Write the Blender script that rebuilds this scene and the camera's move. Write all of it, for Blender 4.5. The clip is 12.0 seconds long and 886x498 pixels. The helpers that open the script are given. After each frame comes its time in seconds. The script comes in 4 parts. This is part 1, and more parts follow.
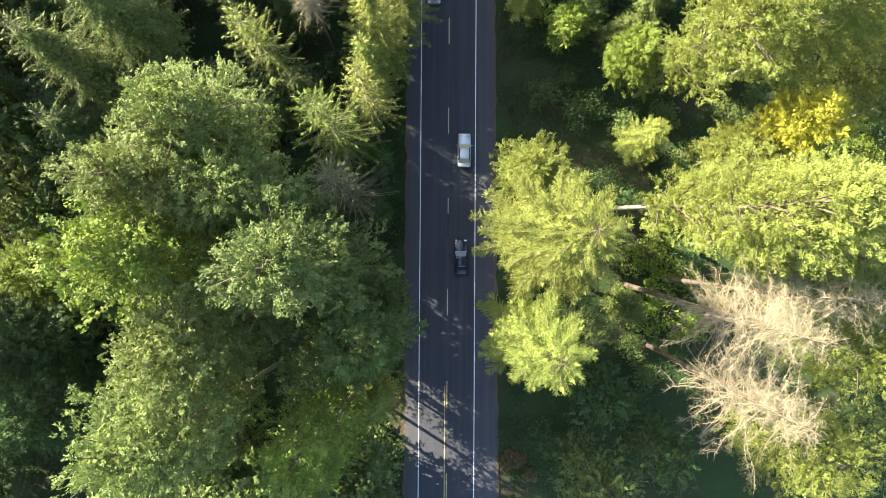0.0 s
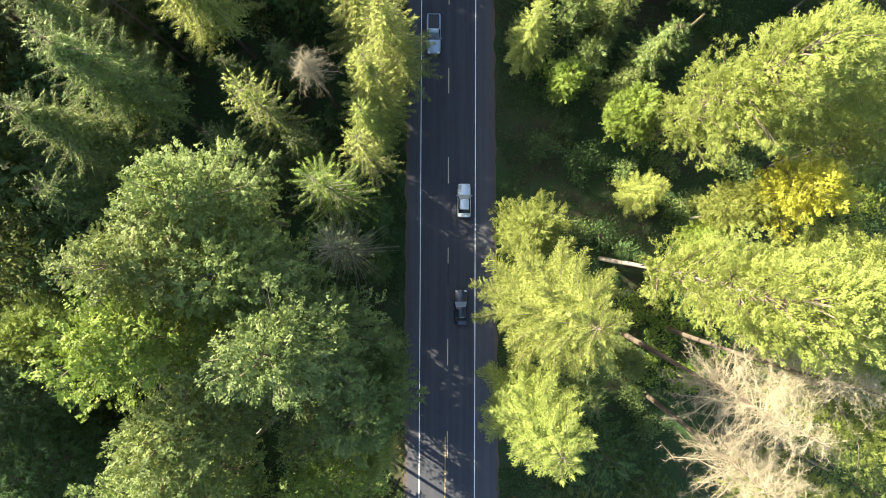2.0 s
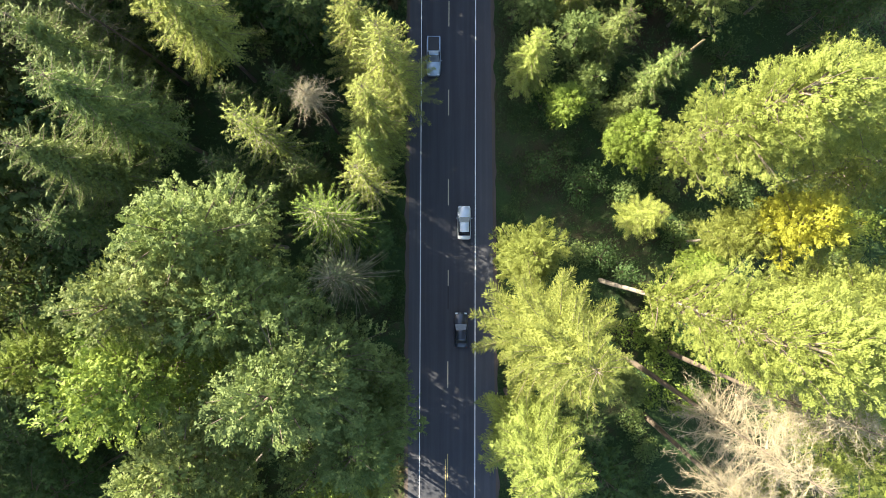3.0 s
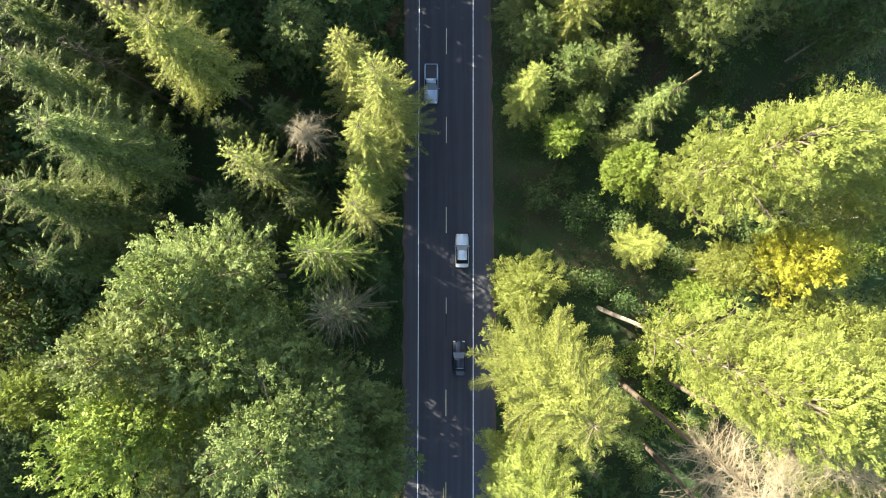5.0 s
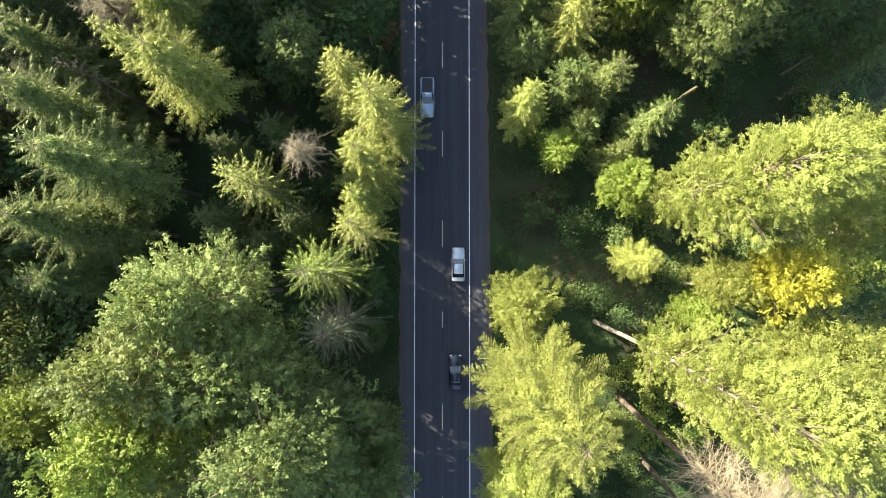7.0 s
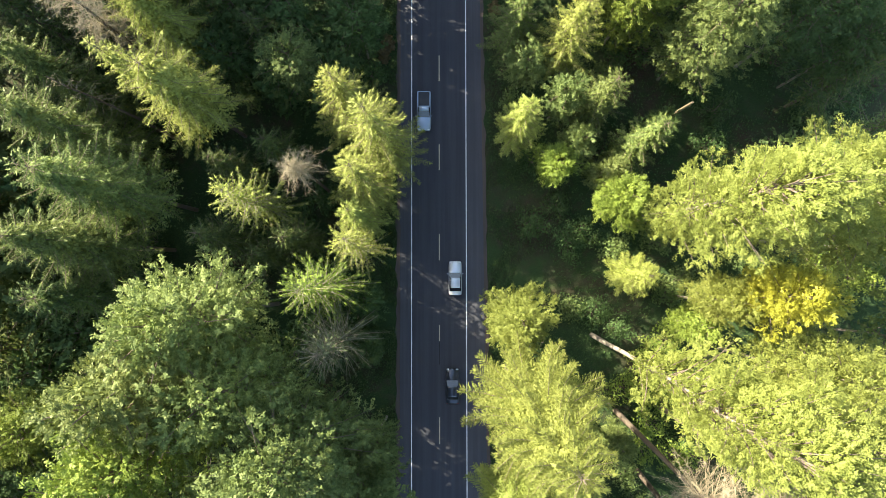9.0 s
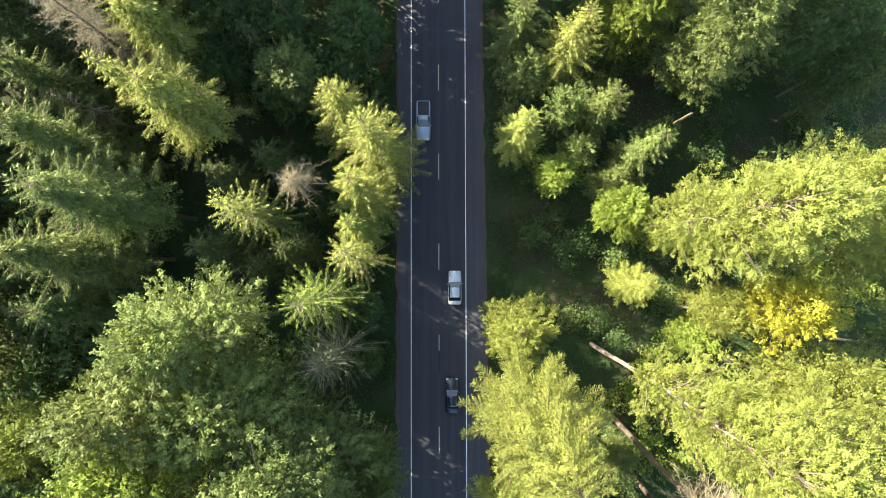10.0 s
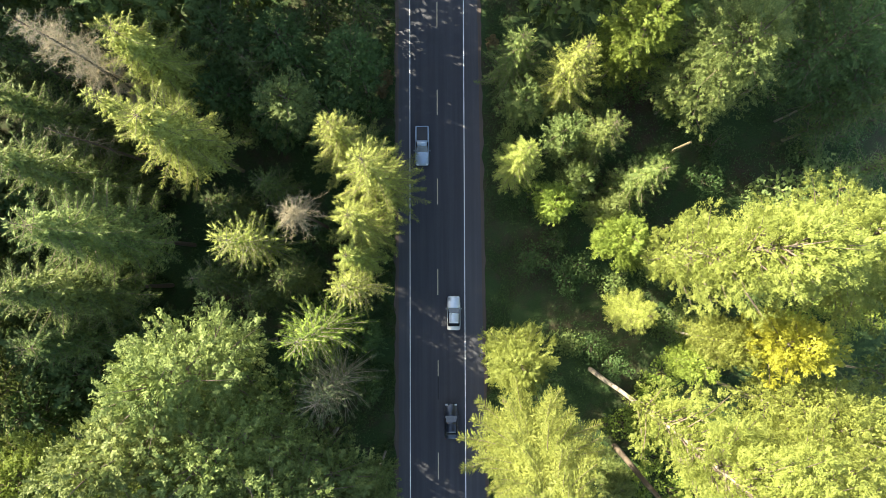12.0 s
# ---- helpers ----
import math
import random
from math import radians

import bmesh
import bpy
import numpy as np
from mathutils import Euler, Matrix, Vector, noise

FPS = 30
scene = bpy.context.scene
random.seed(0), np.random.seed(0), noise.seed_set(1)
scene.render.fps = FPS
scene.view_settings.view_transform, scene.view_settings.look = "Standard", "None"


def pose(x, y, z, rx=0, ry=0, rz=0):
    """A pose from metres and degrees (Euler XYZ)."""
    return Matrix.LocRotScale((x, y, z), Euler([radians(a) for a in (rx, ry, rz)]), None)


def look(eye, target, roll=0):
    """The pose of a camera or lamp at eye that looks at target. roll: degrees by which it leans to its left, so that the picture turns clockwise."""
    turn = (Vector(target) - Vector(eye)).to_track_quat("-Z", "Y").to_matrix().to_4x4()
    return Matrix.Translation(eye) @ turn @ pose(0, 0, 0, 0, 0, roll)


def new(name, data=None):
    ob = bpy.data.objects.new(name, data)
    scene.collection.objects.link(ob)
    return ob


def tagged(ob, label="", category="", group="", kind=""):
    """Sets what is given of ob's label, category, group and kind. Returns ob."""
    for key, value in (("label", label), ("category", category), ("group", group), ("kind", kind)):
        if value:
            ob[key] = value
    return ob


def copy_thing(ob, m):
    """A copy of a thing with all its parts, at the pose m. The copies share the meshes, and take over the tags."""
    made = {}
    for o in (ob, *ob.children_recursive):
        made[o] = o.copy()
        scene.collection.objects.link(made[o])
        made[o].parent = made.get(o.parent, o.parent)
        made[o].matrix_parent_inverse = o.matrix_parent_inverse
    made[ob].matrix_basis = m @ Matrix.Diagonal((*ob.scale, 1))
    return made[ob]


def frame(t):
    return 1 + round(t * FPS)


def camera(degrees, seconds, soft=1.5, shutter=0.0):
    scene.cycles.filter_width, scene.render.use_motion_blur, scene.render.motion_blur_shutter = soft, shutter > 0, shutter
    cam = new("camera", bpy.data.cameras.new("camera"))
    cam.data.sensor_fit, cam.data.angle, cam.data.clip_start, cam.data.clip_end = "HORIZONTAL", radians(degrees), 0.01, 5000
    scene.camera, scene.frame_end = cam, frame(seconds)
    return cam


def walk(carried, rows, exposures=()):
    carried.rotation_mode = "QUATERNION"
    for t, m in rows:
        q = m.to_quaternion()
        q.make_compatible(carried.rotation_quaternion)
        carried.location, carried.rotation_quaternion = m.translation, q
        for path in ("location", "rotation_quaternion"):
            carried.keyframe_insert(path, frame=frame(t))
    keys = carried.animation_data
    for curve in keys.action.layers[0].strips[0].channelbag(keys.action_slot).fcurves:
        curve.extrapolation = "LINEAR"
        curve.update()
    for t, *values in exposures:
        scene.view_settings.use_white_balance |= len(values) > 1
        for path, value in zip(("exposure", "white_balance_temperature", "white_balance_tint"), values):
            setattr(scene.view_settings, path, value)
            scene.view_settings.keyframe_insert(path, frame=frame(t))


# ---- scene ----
cam = camera(74.0, 12.0, soft=0.72)
# seconds, x, y, z, and the turn about x, y and z in degrees (0, 0, 0 looks straight down)
ROWS = [
    (0, -0.588, -5.623, 78.564, 1.644, -0.003, 0.375),
    (0.5, -0.573, -4.222, 78.604, 1.690, 0.022, 0.345),
    (1, -0.553, -2.556, 78.648, 1.735, 0.043, 0.315),
    (1.5, -0.537, -0.879, 78.698, 1.778, 0.061, 0.286),
    (2, -0.524, 0.826, 78.762, 1.820, 0.077, 0.257),
    (2.5, -0.523, 2.369, 78.767, 1.860, 0.089, 0.229),
    (3, -0.513, 3.694, 78.820, 1.899, 0.098, 0.202),
    (5, -0.233, 7.219, 78.872, 2.042, 0.107, 0.097),
    (5.5, -0.093, 7.738, 78.892, 2.075, 0.102, 0.072),
    (6, 0.044, 8.136, 78.891, 2.106, 0.093, 0.047),
    (6.5, 0.104, 8.513, 78.859, 2.135, 0.082, 0.023),
    (7, 0.205, 8.892, 78.896, 2.164, 0.068, -0.000),
    (9, 0.502, 10.585, 78.925, 2.263, -0.017, -0.088),
    (9.5, 0.498, 11.138, 78.963, 2.284, -0.046, -0.109),
    (10, 0.484, 11.787, 78.975, 2.305, -0.078, -0.129),
    (10.5, 0.472, 12.529, 79.018, 2.323, -0.112, -0.149),
    (11, 0.467, 13.317, 79.055, 2.341, -0.150, -0.168),
    (11.5, 0.440, 14.159, 79.064, 2.357, -0.191, -0.187),
    (12, 0.421, 15.084, 79.087, 2.371, -0.234, -0.205),
]
walk(cam, [(t, pose(x, y, z, rx, ry, rz)) for t, x, y, z, rx, ry, rz in ROWS], ((0, 2.47, 6620, 5), (6, 2.49, 6620, 6), (12, 2.51, 6820, 4)))

# ---- sky and sun ----
SUN_FROM = Vector((-0.85, 0.53, 0.0)).normalized()
SUN_UP = 27.5
world = bpy.data.worlds.new("sky")
scene.world = world
world.use_nodes = True
sky = world.node_tree.nodes.new("ShaderNodeTexSky")
sky.sky_type, sky.sun_disc = "NISHITA", False
sky.air_density, sky.dust_density = 0.9, 2.0
sky.sun_elevation, sky.sun_rotation = radians(SUN_UP), math.atan2(SUN_FROM.x, SUN_FROM.y)
world.node_tree.links.new(sky.outputs["Color"], world.node_tree.nodes["Background"].inputs["Color"])
world.node_tree.nodes["Background"].inputs["Strength"].default_value = 0.108
sun_data = bpy.data.lights.new("sun", "SUN")
sun_data.energy, sun_data.angle, sun_data.color = 5.0, radians(0.53), (1.0, 0.91, 0.74)
sun = new("sun", sun_data)
to_sun = SUN_FROM * math.cos(radians(SUN_UP)) + Vector((0, 0, math.sin(radians(SUN_UP))))
sun.matrix_world = look(to_sun * 300, (0, 0, 0))


# ---- materials ----
class Nodes:
    """Short way to wire a material."""

    def __init__(self, name):
        self.material = bpy.data.materials.new(name)
        self.material.use_nodes = True
        self.tree = self.material.node_tree
        self.tree.nodes.clear()
        self.out = self.tree.nodes.new("ShaderNodeOutputMaterial")

    def add(self, kind, **values):
        node = self.tree.nodes.new("ShaderNode" + kind)
        for key, value in values.items():
            node.inputs[key.replace("_", " ")].default_value = value
        return node

    def link(self, a, b):
        self.tree.links.new(a, b)

    def coords(self, scale=1.0, world_space=False):
        if world_space:
            return self.add("NewGeometry").outputs["Position"]
        return self.add("TexCoord").outputs["Object"]

    def noise(self, where, scale, detail=4.0, rough=0.6):
        node = self.add("TexNoise", Scale=scale, Detail=detail, Roughness=rough)
        self.link(where, node.inputs["Vector"])
        return node.outputs["Fac"]

    def ramp(self, fac, stops):
        node = self.tree.nodes.new("ShaderNodeValToRGB")
        elements = node.color_ramp.elements
        while len(elements) < len(stops):
            elements.new(0.5)
        for element, (at, colour) in zip(elements, stops):
            element.position, element.color = at, (*colour, 1)
        self.link(fac, node.inputs["Fac"])
        return node.outputs["Color"]

    def mix(self, fac, a, b, blend="MIX"):
        node = self.tree.nodes.new("ShaderNodeMix")
        node.data_type, node.blend_type = "RGBA", blend
        for socket, value in ((node.inputs[0], fac), (node.inputs[6], a), (node.inputs[7], b)):
            if isinstance(value, (int, float, tuple)):
                socket.default_value = value if not isinstance(value, tuple) else (*value, 1)
            else:
                self.link(value, socket)
        return node.outputs[2]

    def maths(self, operation, a, b):
        node = self.tree.nodes.new("ShaderNodeMath")
        node.operation = operation
        for socket, value in zip(node.inputs, (a, b)):
            if isinstance(value, (int, float)):
                socket.default_value = value
            else:
                self.link(value, socket)
        return node.outputs[0]

    def bump(self, height, strength, distance):
        node = self.add("Bump", Strength=strength, Distance=distance)
        self.link(height, node.inputs["Height"])
        return node.outputs["Normal"]

    def surface(self, colour, roughness=0.6, metal=0.0, normal=None, specular=0.5):
        node = self.add("BsdfPrincipled", Metallic=metal)
        node.inputs["Specular IOR Level"].default_value = specular
        for key, value in (("Base Color", colour), ("Roughness", roughness)):
            if isinstance(value, tuple):
                node.inputs[key].default_value = (*value, 1)
            elif isinstance(value, (int, float)):
                node.inputs[key].default_value = value
            else:
                self.link(value, node.inputs[key])
        if normal:
            self.link(normal, node.inputs["Normal"])
        self.link(node.outputs[0], self.out.inputs["Surface"])
        return node


def leaf_material(name, dark, mid, light, glow=0.27, patch=(1.0, 1.0, 0.9)):
    """Leaves or needles that differ one by one, with paler and darker patches, through which some light passes."""
    n = Nodes(name)
    each = n.add("NewGeometry").outputs["Random Per Island"]
    colour = n.ramp(each, ((0.0, tuple(0.55 * a + 0.45 * b for a, b in zip(dark, mid))), (0.5, mid), (1.0, tuple(0.5 * a + 0.5 * b for a, b in zip(light, mid)))))
    where = n.coords()
    broad, tuft = n.noise(where, 0.35, 3.0), n.noise(where, 1.7, 3.0, 0.7)
    colour = n.mix(n.ramp(broad, ((0.38, (0, 0, 0)), (0.68, (0.5, 0.5, 0.5)))), colour, light)
    colour = n.mix(n.ramp(tuft, ((0.30, (0.55, 0.55, 0.55)), (0.50, (0, 0, 0)))), colour, dark)
    tone = n.add("HueSaturation")
    tree_by_tree = n.add("ObjectInfo").outputs["Random"]
    n.link(n.maths("ADD", n.maths("MULTIPLY", tree_by_tree, 0.016), 0.492), tone.inputs["Hue"])
    n.link(n.maths("ADD", n.maths("MULTIPLY", tree_by_tree, 0.2), 0.90), tone.inputs["Value"])
    n.link(colour, tone.inputs["Color"])
    top = n.add("BsdfPrincipled", Roughness=0.6)
    top.inputs["Specular IOR Level"].default_value = 0.22
    n.link(tone.outputs["Color"], top.inputs["Base Color"])
    through_leaf = n.add("BsdfTranslucent")
    n.link(n.mix(1.0, tone.outputs["Color"], patch, "MULTIPLY"), through_leaf.inputs["Color"])
    both = n.add("MixShader", Fac=glow)
    n.link(top.outputs[0], both.inputs[1])
    n.link(through_leaf.outputs[0], both.inputs[2])
    n.link(both.outputs[0], n.out.inputs["Surface"])
    return n.material


def bark_material(name, dark, light, scale=3.0):
    n = Nodes(name)
    where = n.coords()
    stretch = n.add("Mapping", Scale=(1.0, 1.0, 0.25))
    n.link(where, stretch.inputs["Vector"])
    fine, broad = n.noise(stretch.outputs[0], scale * 4, 6.0, 0.7), n.noise(where, scale * 0.3, 3.0)
    colour = n.mix(broad, n.ramp(fine, ((0.3, dark), (0.75, light))), light)
    n.surface(colour, 0.85, normal=n.bump(fine, 0.7, 0.05), specular=0.2)
    return n.material


alder_leaves = leaf_material("alder_leaves", (0.058, 0.088, 0.023), (0.134, 0.174, 0.050), (0.275, 0.316, 0.104), 0.38)
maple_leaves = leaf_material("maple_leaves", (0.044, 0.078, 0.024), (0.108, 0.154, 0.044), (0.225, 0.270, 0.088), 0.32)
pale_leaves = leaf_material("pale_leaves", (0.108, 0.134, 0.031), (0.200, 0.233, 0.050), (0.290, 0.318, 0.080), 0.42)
fresh_leaves = leaf_material("fresh_leaves", (0.043, 0.071, 0.011), (0.140, 0.195, 0.030), (0.258, 0.319, 0.058))
yellow_leaves = leaf_material("yellow_leaves", (0.15, 0.16, 0.02), (0.32, 0.31, 0.035), (0.43, 0.425, 0.06))
# needle colours partly carry the light: darker for shaded conifers, paler for sunlit
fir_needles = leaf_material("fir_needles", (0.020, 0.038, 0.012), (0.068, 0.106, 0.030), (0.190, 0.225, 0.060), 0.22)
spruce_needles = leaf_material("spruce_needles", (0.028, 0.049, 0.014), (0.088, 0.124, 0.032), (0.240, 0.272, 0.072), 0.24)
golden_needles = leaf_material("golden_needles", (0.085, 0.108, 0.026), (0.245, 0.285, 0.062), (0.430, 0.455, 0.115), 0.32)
thin_needles = leaf_material("thin_needles", (0.05, 0.075, 0.032), (0.095, 0.120, 0.058), (0.18, 0.19, 0.10), 0.2)
dead_twigs = leaf_material("dead_twigs", (0.14, 0.112, 0.066), (0.25, 0.214, 0.138), (0.38, 0.335, 0.235), 0.0)
# deep shade is put into this leaf colour, for trees and shrubs alike
shaded_leaves = leaf_material("shaded_leaves", (0.030, 0.060, 0.018), (0.058, 0.104, 0.030), (0.105, 0.155, 0.046))
dry_fern = leaf_material("dry_fern", (0.05, 0.042, 0.018), (0.12, 0.090, 0.036), (0.22, 0.17, 0.07))
grass_blades = leaf_material("grass_blades", (0.030, 0.060, 0.018), (0.055, 0.100, 0.026), (0.11, 0.14, 0.045))
grey_bark = bark_material("grey_bark", (0.08, 0.066, 0.052), (0.28, 0.24, 0.195))
brown_bark = bark_material("brown_bark", (0.06, 0.045, 0.035), (0.18, 0.14, 0.11))
dead_bark = bark_material("dead_bark", (0.05, 0.037, 0.027), (0.135, 0.104, 0.080))
bleached_wood = bark_material("bleached_wood", (0.12, 0.092, 0.058), (0.29, 0.240, 0.152))


def ground_material():
    n = Nodes("forest_floor")
    where = n.coords(world_space=True)
    broad, middle, fine = n.noise(where, 0.09, 4.0), n.noise(where, 0.7, 6.0, 0.7), n.noise(where, 7.0, 6.0, 0.75)
    litter = n.ramp(fine, ((0.3, (0.026, 0.020, 0.014)), (0.55, (0.066, 0.049, 0.033)), (0.8, (0.15, 0.110, 0.072))))
    moss = n.ramp(fine, ((0.3, (0.016, 0.030, 0.012)), (0.6, (0.042, 0.072, 0.024)), (0.85, (0.09, 0.12, 0.042))))
    cover = n.ramp(n.maths("ADD", n.maths("MULTIPLY", broad, 0.6), n.maths("MULTIPLY", middle, 0.4)), ((0.36, (0, 0, 0)), (0.52, (1, 1, 1))))
    n.surface(n.mix(cover, litter, moss), 0.95, normal=n.bump(fine, 0.8, 0.12), specular=0.15)
    return n.material


def asphalt_material(name, dark, light, wheel_tracks):
    n = Nodes(name)
    where = n.coords(world_space=True)
    broad, fine = n.noise(where, 0.35, 5.0, 0.65), n.noise(where, 40.0, 4.0, 0.8)
    long_way = n.add("Mapping", Scale=(1.6, 0.045, 1.0))
    n.link(where, long_way.inputs["Vector"])
    streaks = n.noise(long_way.outputs[0], 1.0, 4.0, 0.6)
    colour = n.ramp(fine, ((0.25, dark), (0.8, light)))
    colour = n.mix(n.ramp(broad, ((0.35, (0, 0, 0)), (0.75, (0.35, 0.35, 0.35)))), colour, light)
    colour = n.mix(n.ramp(streaks, ((0.42, (0.5, 0.5, 0.5)), (0.62, (0, 0, 0)))), colour, dark)
    if wheel_tracks:
        axis = n.add("SeparateXYZ")
        n.link(where, axis.inputs[0])
        wave = n.maths("COSINE", n.maths("MULTIPLY", axis.outputs[0], 2 * math.pi / 1.83), 0)
        colour = n.mix(n.ramp(wave, ((0.3, (0, 0, 0)), (1.0, (0.25, 0.25, 0.25)))), colour, light)
    n.surface(colour, 0.82, normal=n.bump(fine, 0.5, 0.01), specular=0.3)
    return n.material


def paint_material(name, colour, worn, wear):
    n = Nodes(name)
    where = n.coords(world_space=True)
    gone = n.ramp(n.noise(where, 6.0, 6.0, 0.75), ((wear, (0, 0, 0)), (wear + 0.12, (1, 1, 1))))
    n.surface(n.mix(gone, worn, colour), 0.6, specular=0.4)
    return n.material


forest_floor = ground_material()
lane_asphalt = asphalt_material("lane_asphalt", (0.036, 0.037, 0.045), (0.068, 0.069, 0.080), True)
shoulder_asphalt = asphalt_material("shoulder_asphalt", (0.050, 0.050, 0.058), (0.093, 0.092, 0.101), False)
gravel_edge = asphalt_material("gravel_edge", (0.055, 0.042, 0.036), (0.13, 0.100, 0.085), False)
white_paint = paint_material("white_paint", (0.80, 0.80, 0.78), (0.40, 0.40, 0.40), 0.30)
yellow_paint = paint_material("yellow_paint", (0.62, 0.47, 0.16), (0.22, 0.18, 0.10), 0.42)
faded_paint = paint_material("faded_paint", (0.50, 0.44, 0.30), (0.20, 0.17, 0.13), 0.36)
tar = paint_material("tar", (0.012, 0.012, 0.014), (0.03, 0.03, 0.03), 0.35)


def plain_material(name, colour, roughness, metal=0.0, specular=0.5, coat=0.0):
    n = Nodes(name)
    fine = n.noise(n.coords(), 9.0, 5.0)
    node = n.surface(n.mix(n.ramp(fine, ((0.35, (0, 0, 0)), (0.8, (0.18, 0.18, 0.18)))), colour, tuple(0.6 * c + 0.03 for c in colour)), roughness, metal, specular=specular)
    node.inputs["Coat Weight"].default_value = coat
    node.inputs["Coat Roughness"].default_value = 0.06
    return n.material


# ---- geometry helpers ----
def mesh_of(name, chunks, material, smooth=False):
    """One mesh from chunks of (vertices, faces); all faces have as many corners."""
    start, points, corners = 0, [], []
    for v, f in chunks:
        points.append(np.asarray(v, float).reshape(-1, 3))
        corners.append(np.asarray(f, int) + start)
        start += len(points[-1])
    v, f = np.concatenate(points), np.concatenate(corners)
    mesh = bpy.data.meshes.new(name)
    mesh.vertices.add(len(v))
    mesh.vertices.foreach_set("co", v.ravel().astype(np.float32))
    mesh.loops.add(f.size)
    mesh.loops.foreach_set("vertex_index", f.ravel().astype(np.int32))
    mesh.polygons.add(len(f))
    mesh.polygons.foreach_set("loop_start", np.arange(0, f.size, f.shape[1], dtype=np.int32))
    mesh.polygons.foreach_set("use_smooth", np.full(len(f), smooth))
    mesh.update(calc_edges=True)
    mesh.validate()
    mesh.materials.append(material)
    return mesh


def part(name, mesh, parent, label=""):
    """One mesh object under a thing or under a part. mesh: a mesh, or a bmesh with its material."""
    if isinstance(mesh, tuple):
        bm, material = mesh
        mesh = bpy.data.meshes.new(name)
        bm.to_mesh(mesh)
        bm.free()
        mesh.materials.append(material)
    ob = new(name, mesh)
    ob.parent = parent
    return tagged(ob, label)


def unit(v):
    return v / np.maximum(np.linalg.norm(v, axis=-1, keepdims=True), 1e-9)


def small_leaves(rng, at, normal, length, width, along=None):
    """Single leaves or tufts of needles, each a small pointed blade."""
    n = len(at)
    normal = unit(normal)
    along = rng.normal(size=(n, 3)) if along is None else along
    side = unit(np.cross(normal, along))
    along = np.cross(side, normal)
    length, width = (np.broadcast_to(np.asarray(q, float), (n,))[:, None] for q in (length, width))
    v = np.stack([at - along * length * 0.42 - side * width * 0.5, at - along * length * 0.34 + side * width * 0.5, at + along * length * 0.58], 1)
    return v.reshape(-1, 3), np.arange(3 * n).reshape(-1, 3)


def tube(path, radii, sides=6):
    """A tapered tube along a path, open at its ends but for a pointed tip."""
    path, radii = np.asarray(path, float), np.asarray(radii, float)
    way = unit(np.gradient(path, axis=0))
    first = np.where(np.abs(way[:, 2:3]) > 0.9, np.array([[1.0, 0, 0]]), np.array([[0, 0, 1.0]]))
    a = unit(np.cross(way, first))
    b = np.cross(way, a)
    turn = np.arange(sides) * 2 * np.pi / sides
    ring = a[:, None] * np.cos(turn)[None, :, None] + b[:, None] * np.sin(turn)[None, :, None]
    v = (path[:, None] + ring * radii[:, None, None]).reshape(-1, 3)
    k, s = np.meshgrid(np.arange(len(path) - 1), np.arange(sides), indexing="ij")
    t = (s + 1) % sides
    return v, np.stack([k * sides + s, k * sides + t, (k + 1) * sides + t, (k + 1) * sides + s], -1).reshape(-1, 4)


def trunk_path(rng, h, lean, steps=9, wobble=0.25):
    f = np.linspace(0, 1, steps)[:, None]
    bend = np.cumsum(rng.normal(scale=wobble, size=(steps, 2)), 0) * f
    return np.concatenate([f * np.array(lean)[None] + bend - bend[-1:] * f * 0.7, f * h], 1)


def on_path(path, z):
    return np.stack([np.interp(z, path[:, 2], path[:, 0]), np.interp(z, path[:, 2], path[:, 1]), np.asarray(z, float)], -1)


def stand(name, x, y, trunk, crown, label, group, crown_name="crown", turn=0.0, limb=None):
    thing = tagged(new(name), label, "tree", group)
    stem = part("trunk", trunk, thing)
    if limb:
        tagged(part("limb", limb, stem), kind="stuff")
    if crown:
        leafy = part(crown_name, crown, thing)
        if crown_name != "crown":
            tagged(leafy, kind="stuff")
    thing.matrix_basis = pose(x, y, -0.12, 0, 0, turn)
    return thing


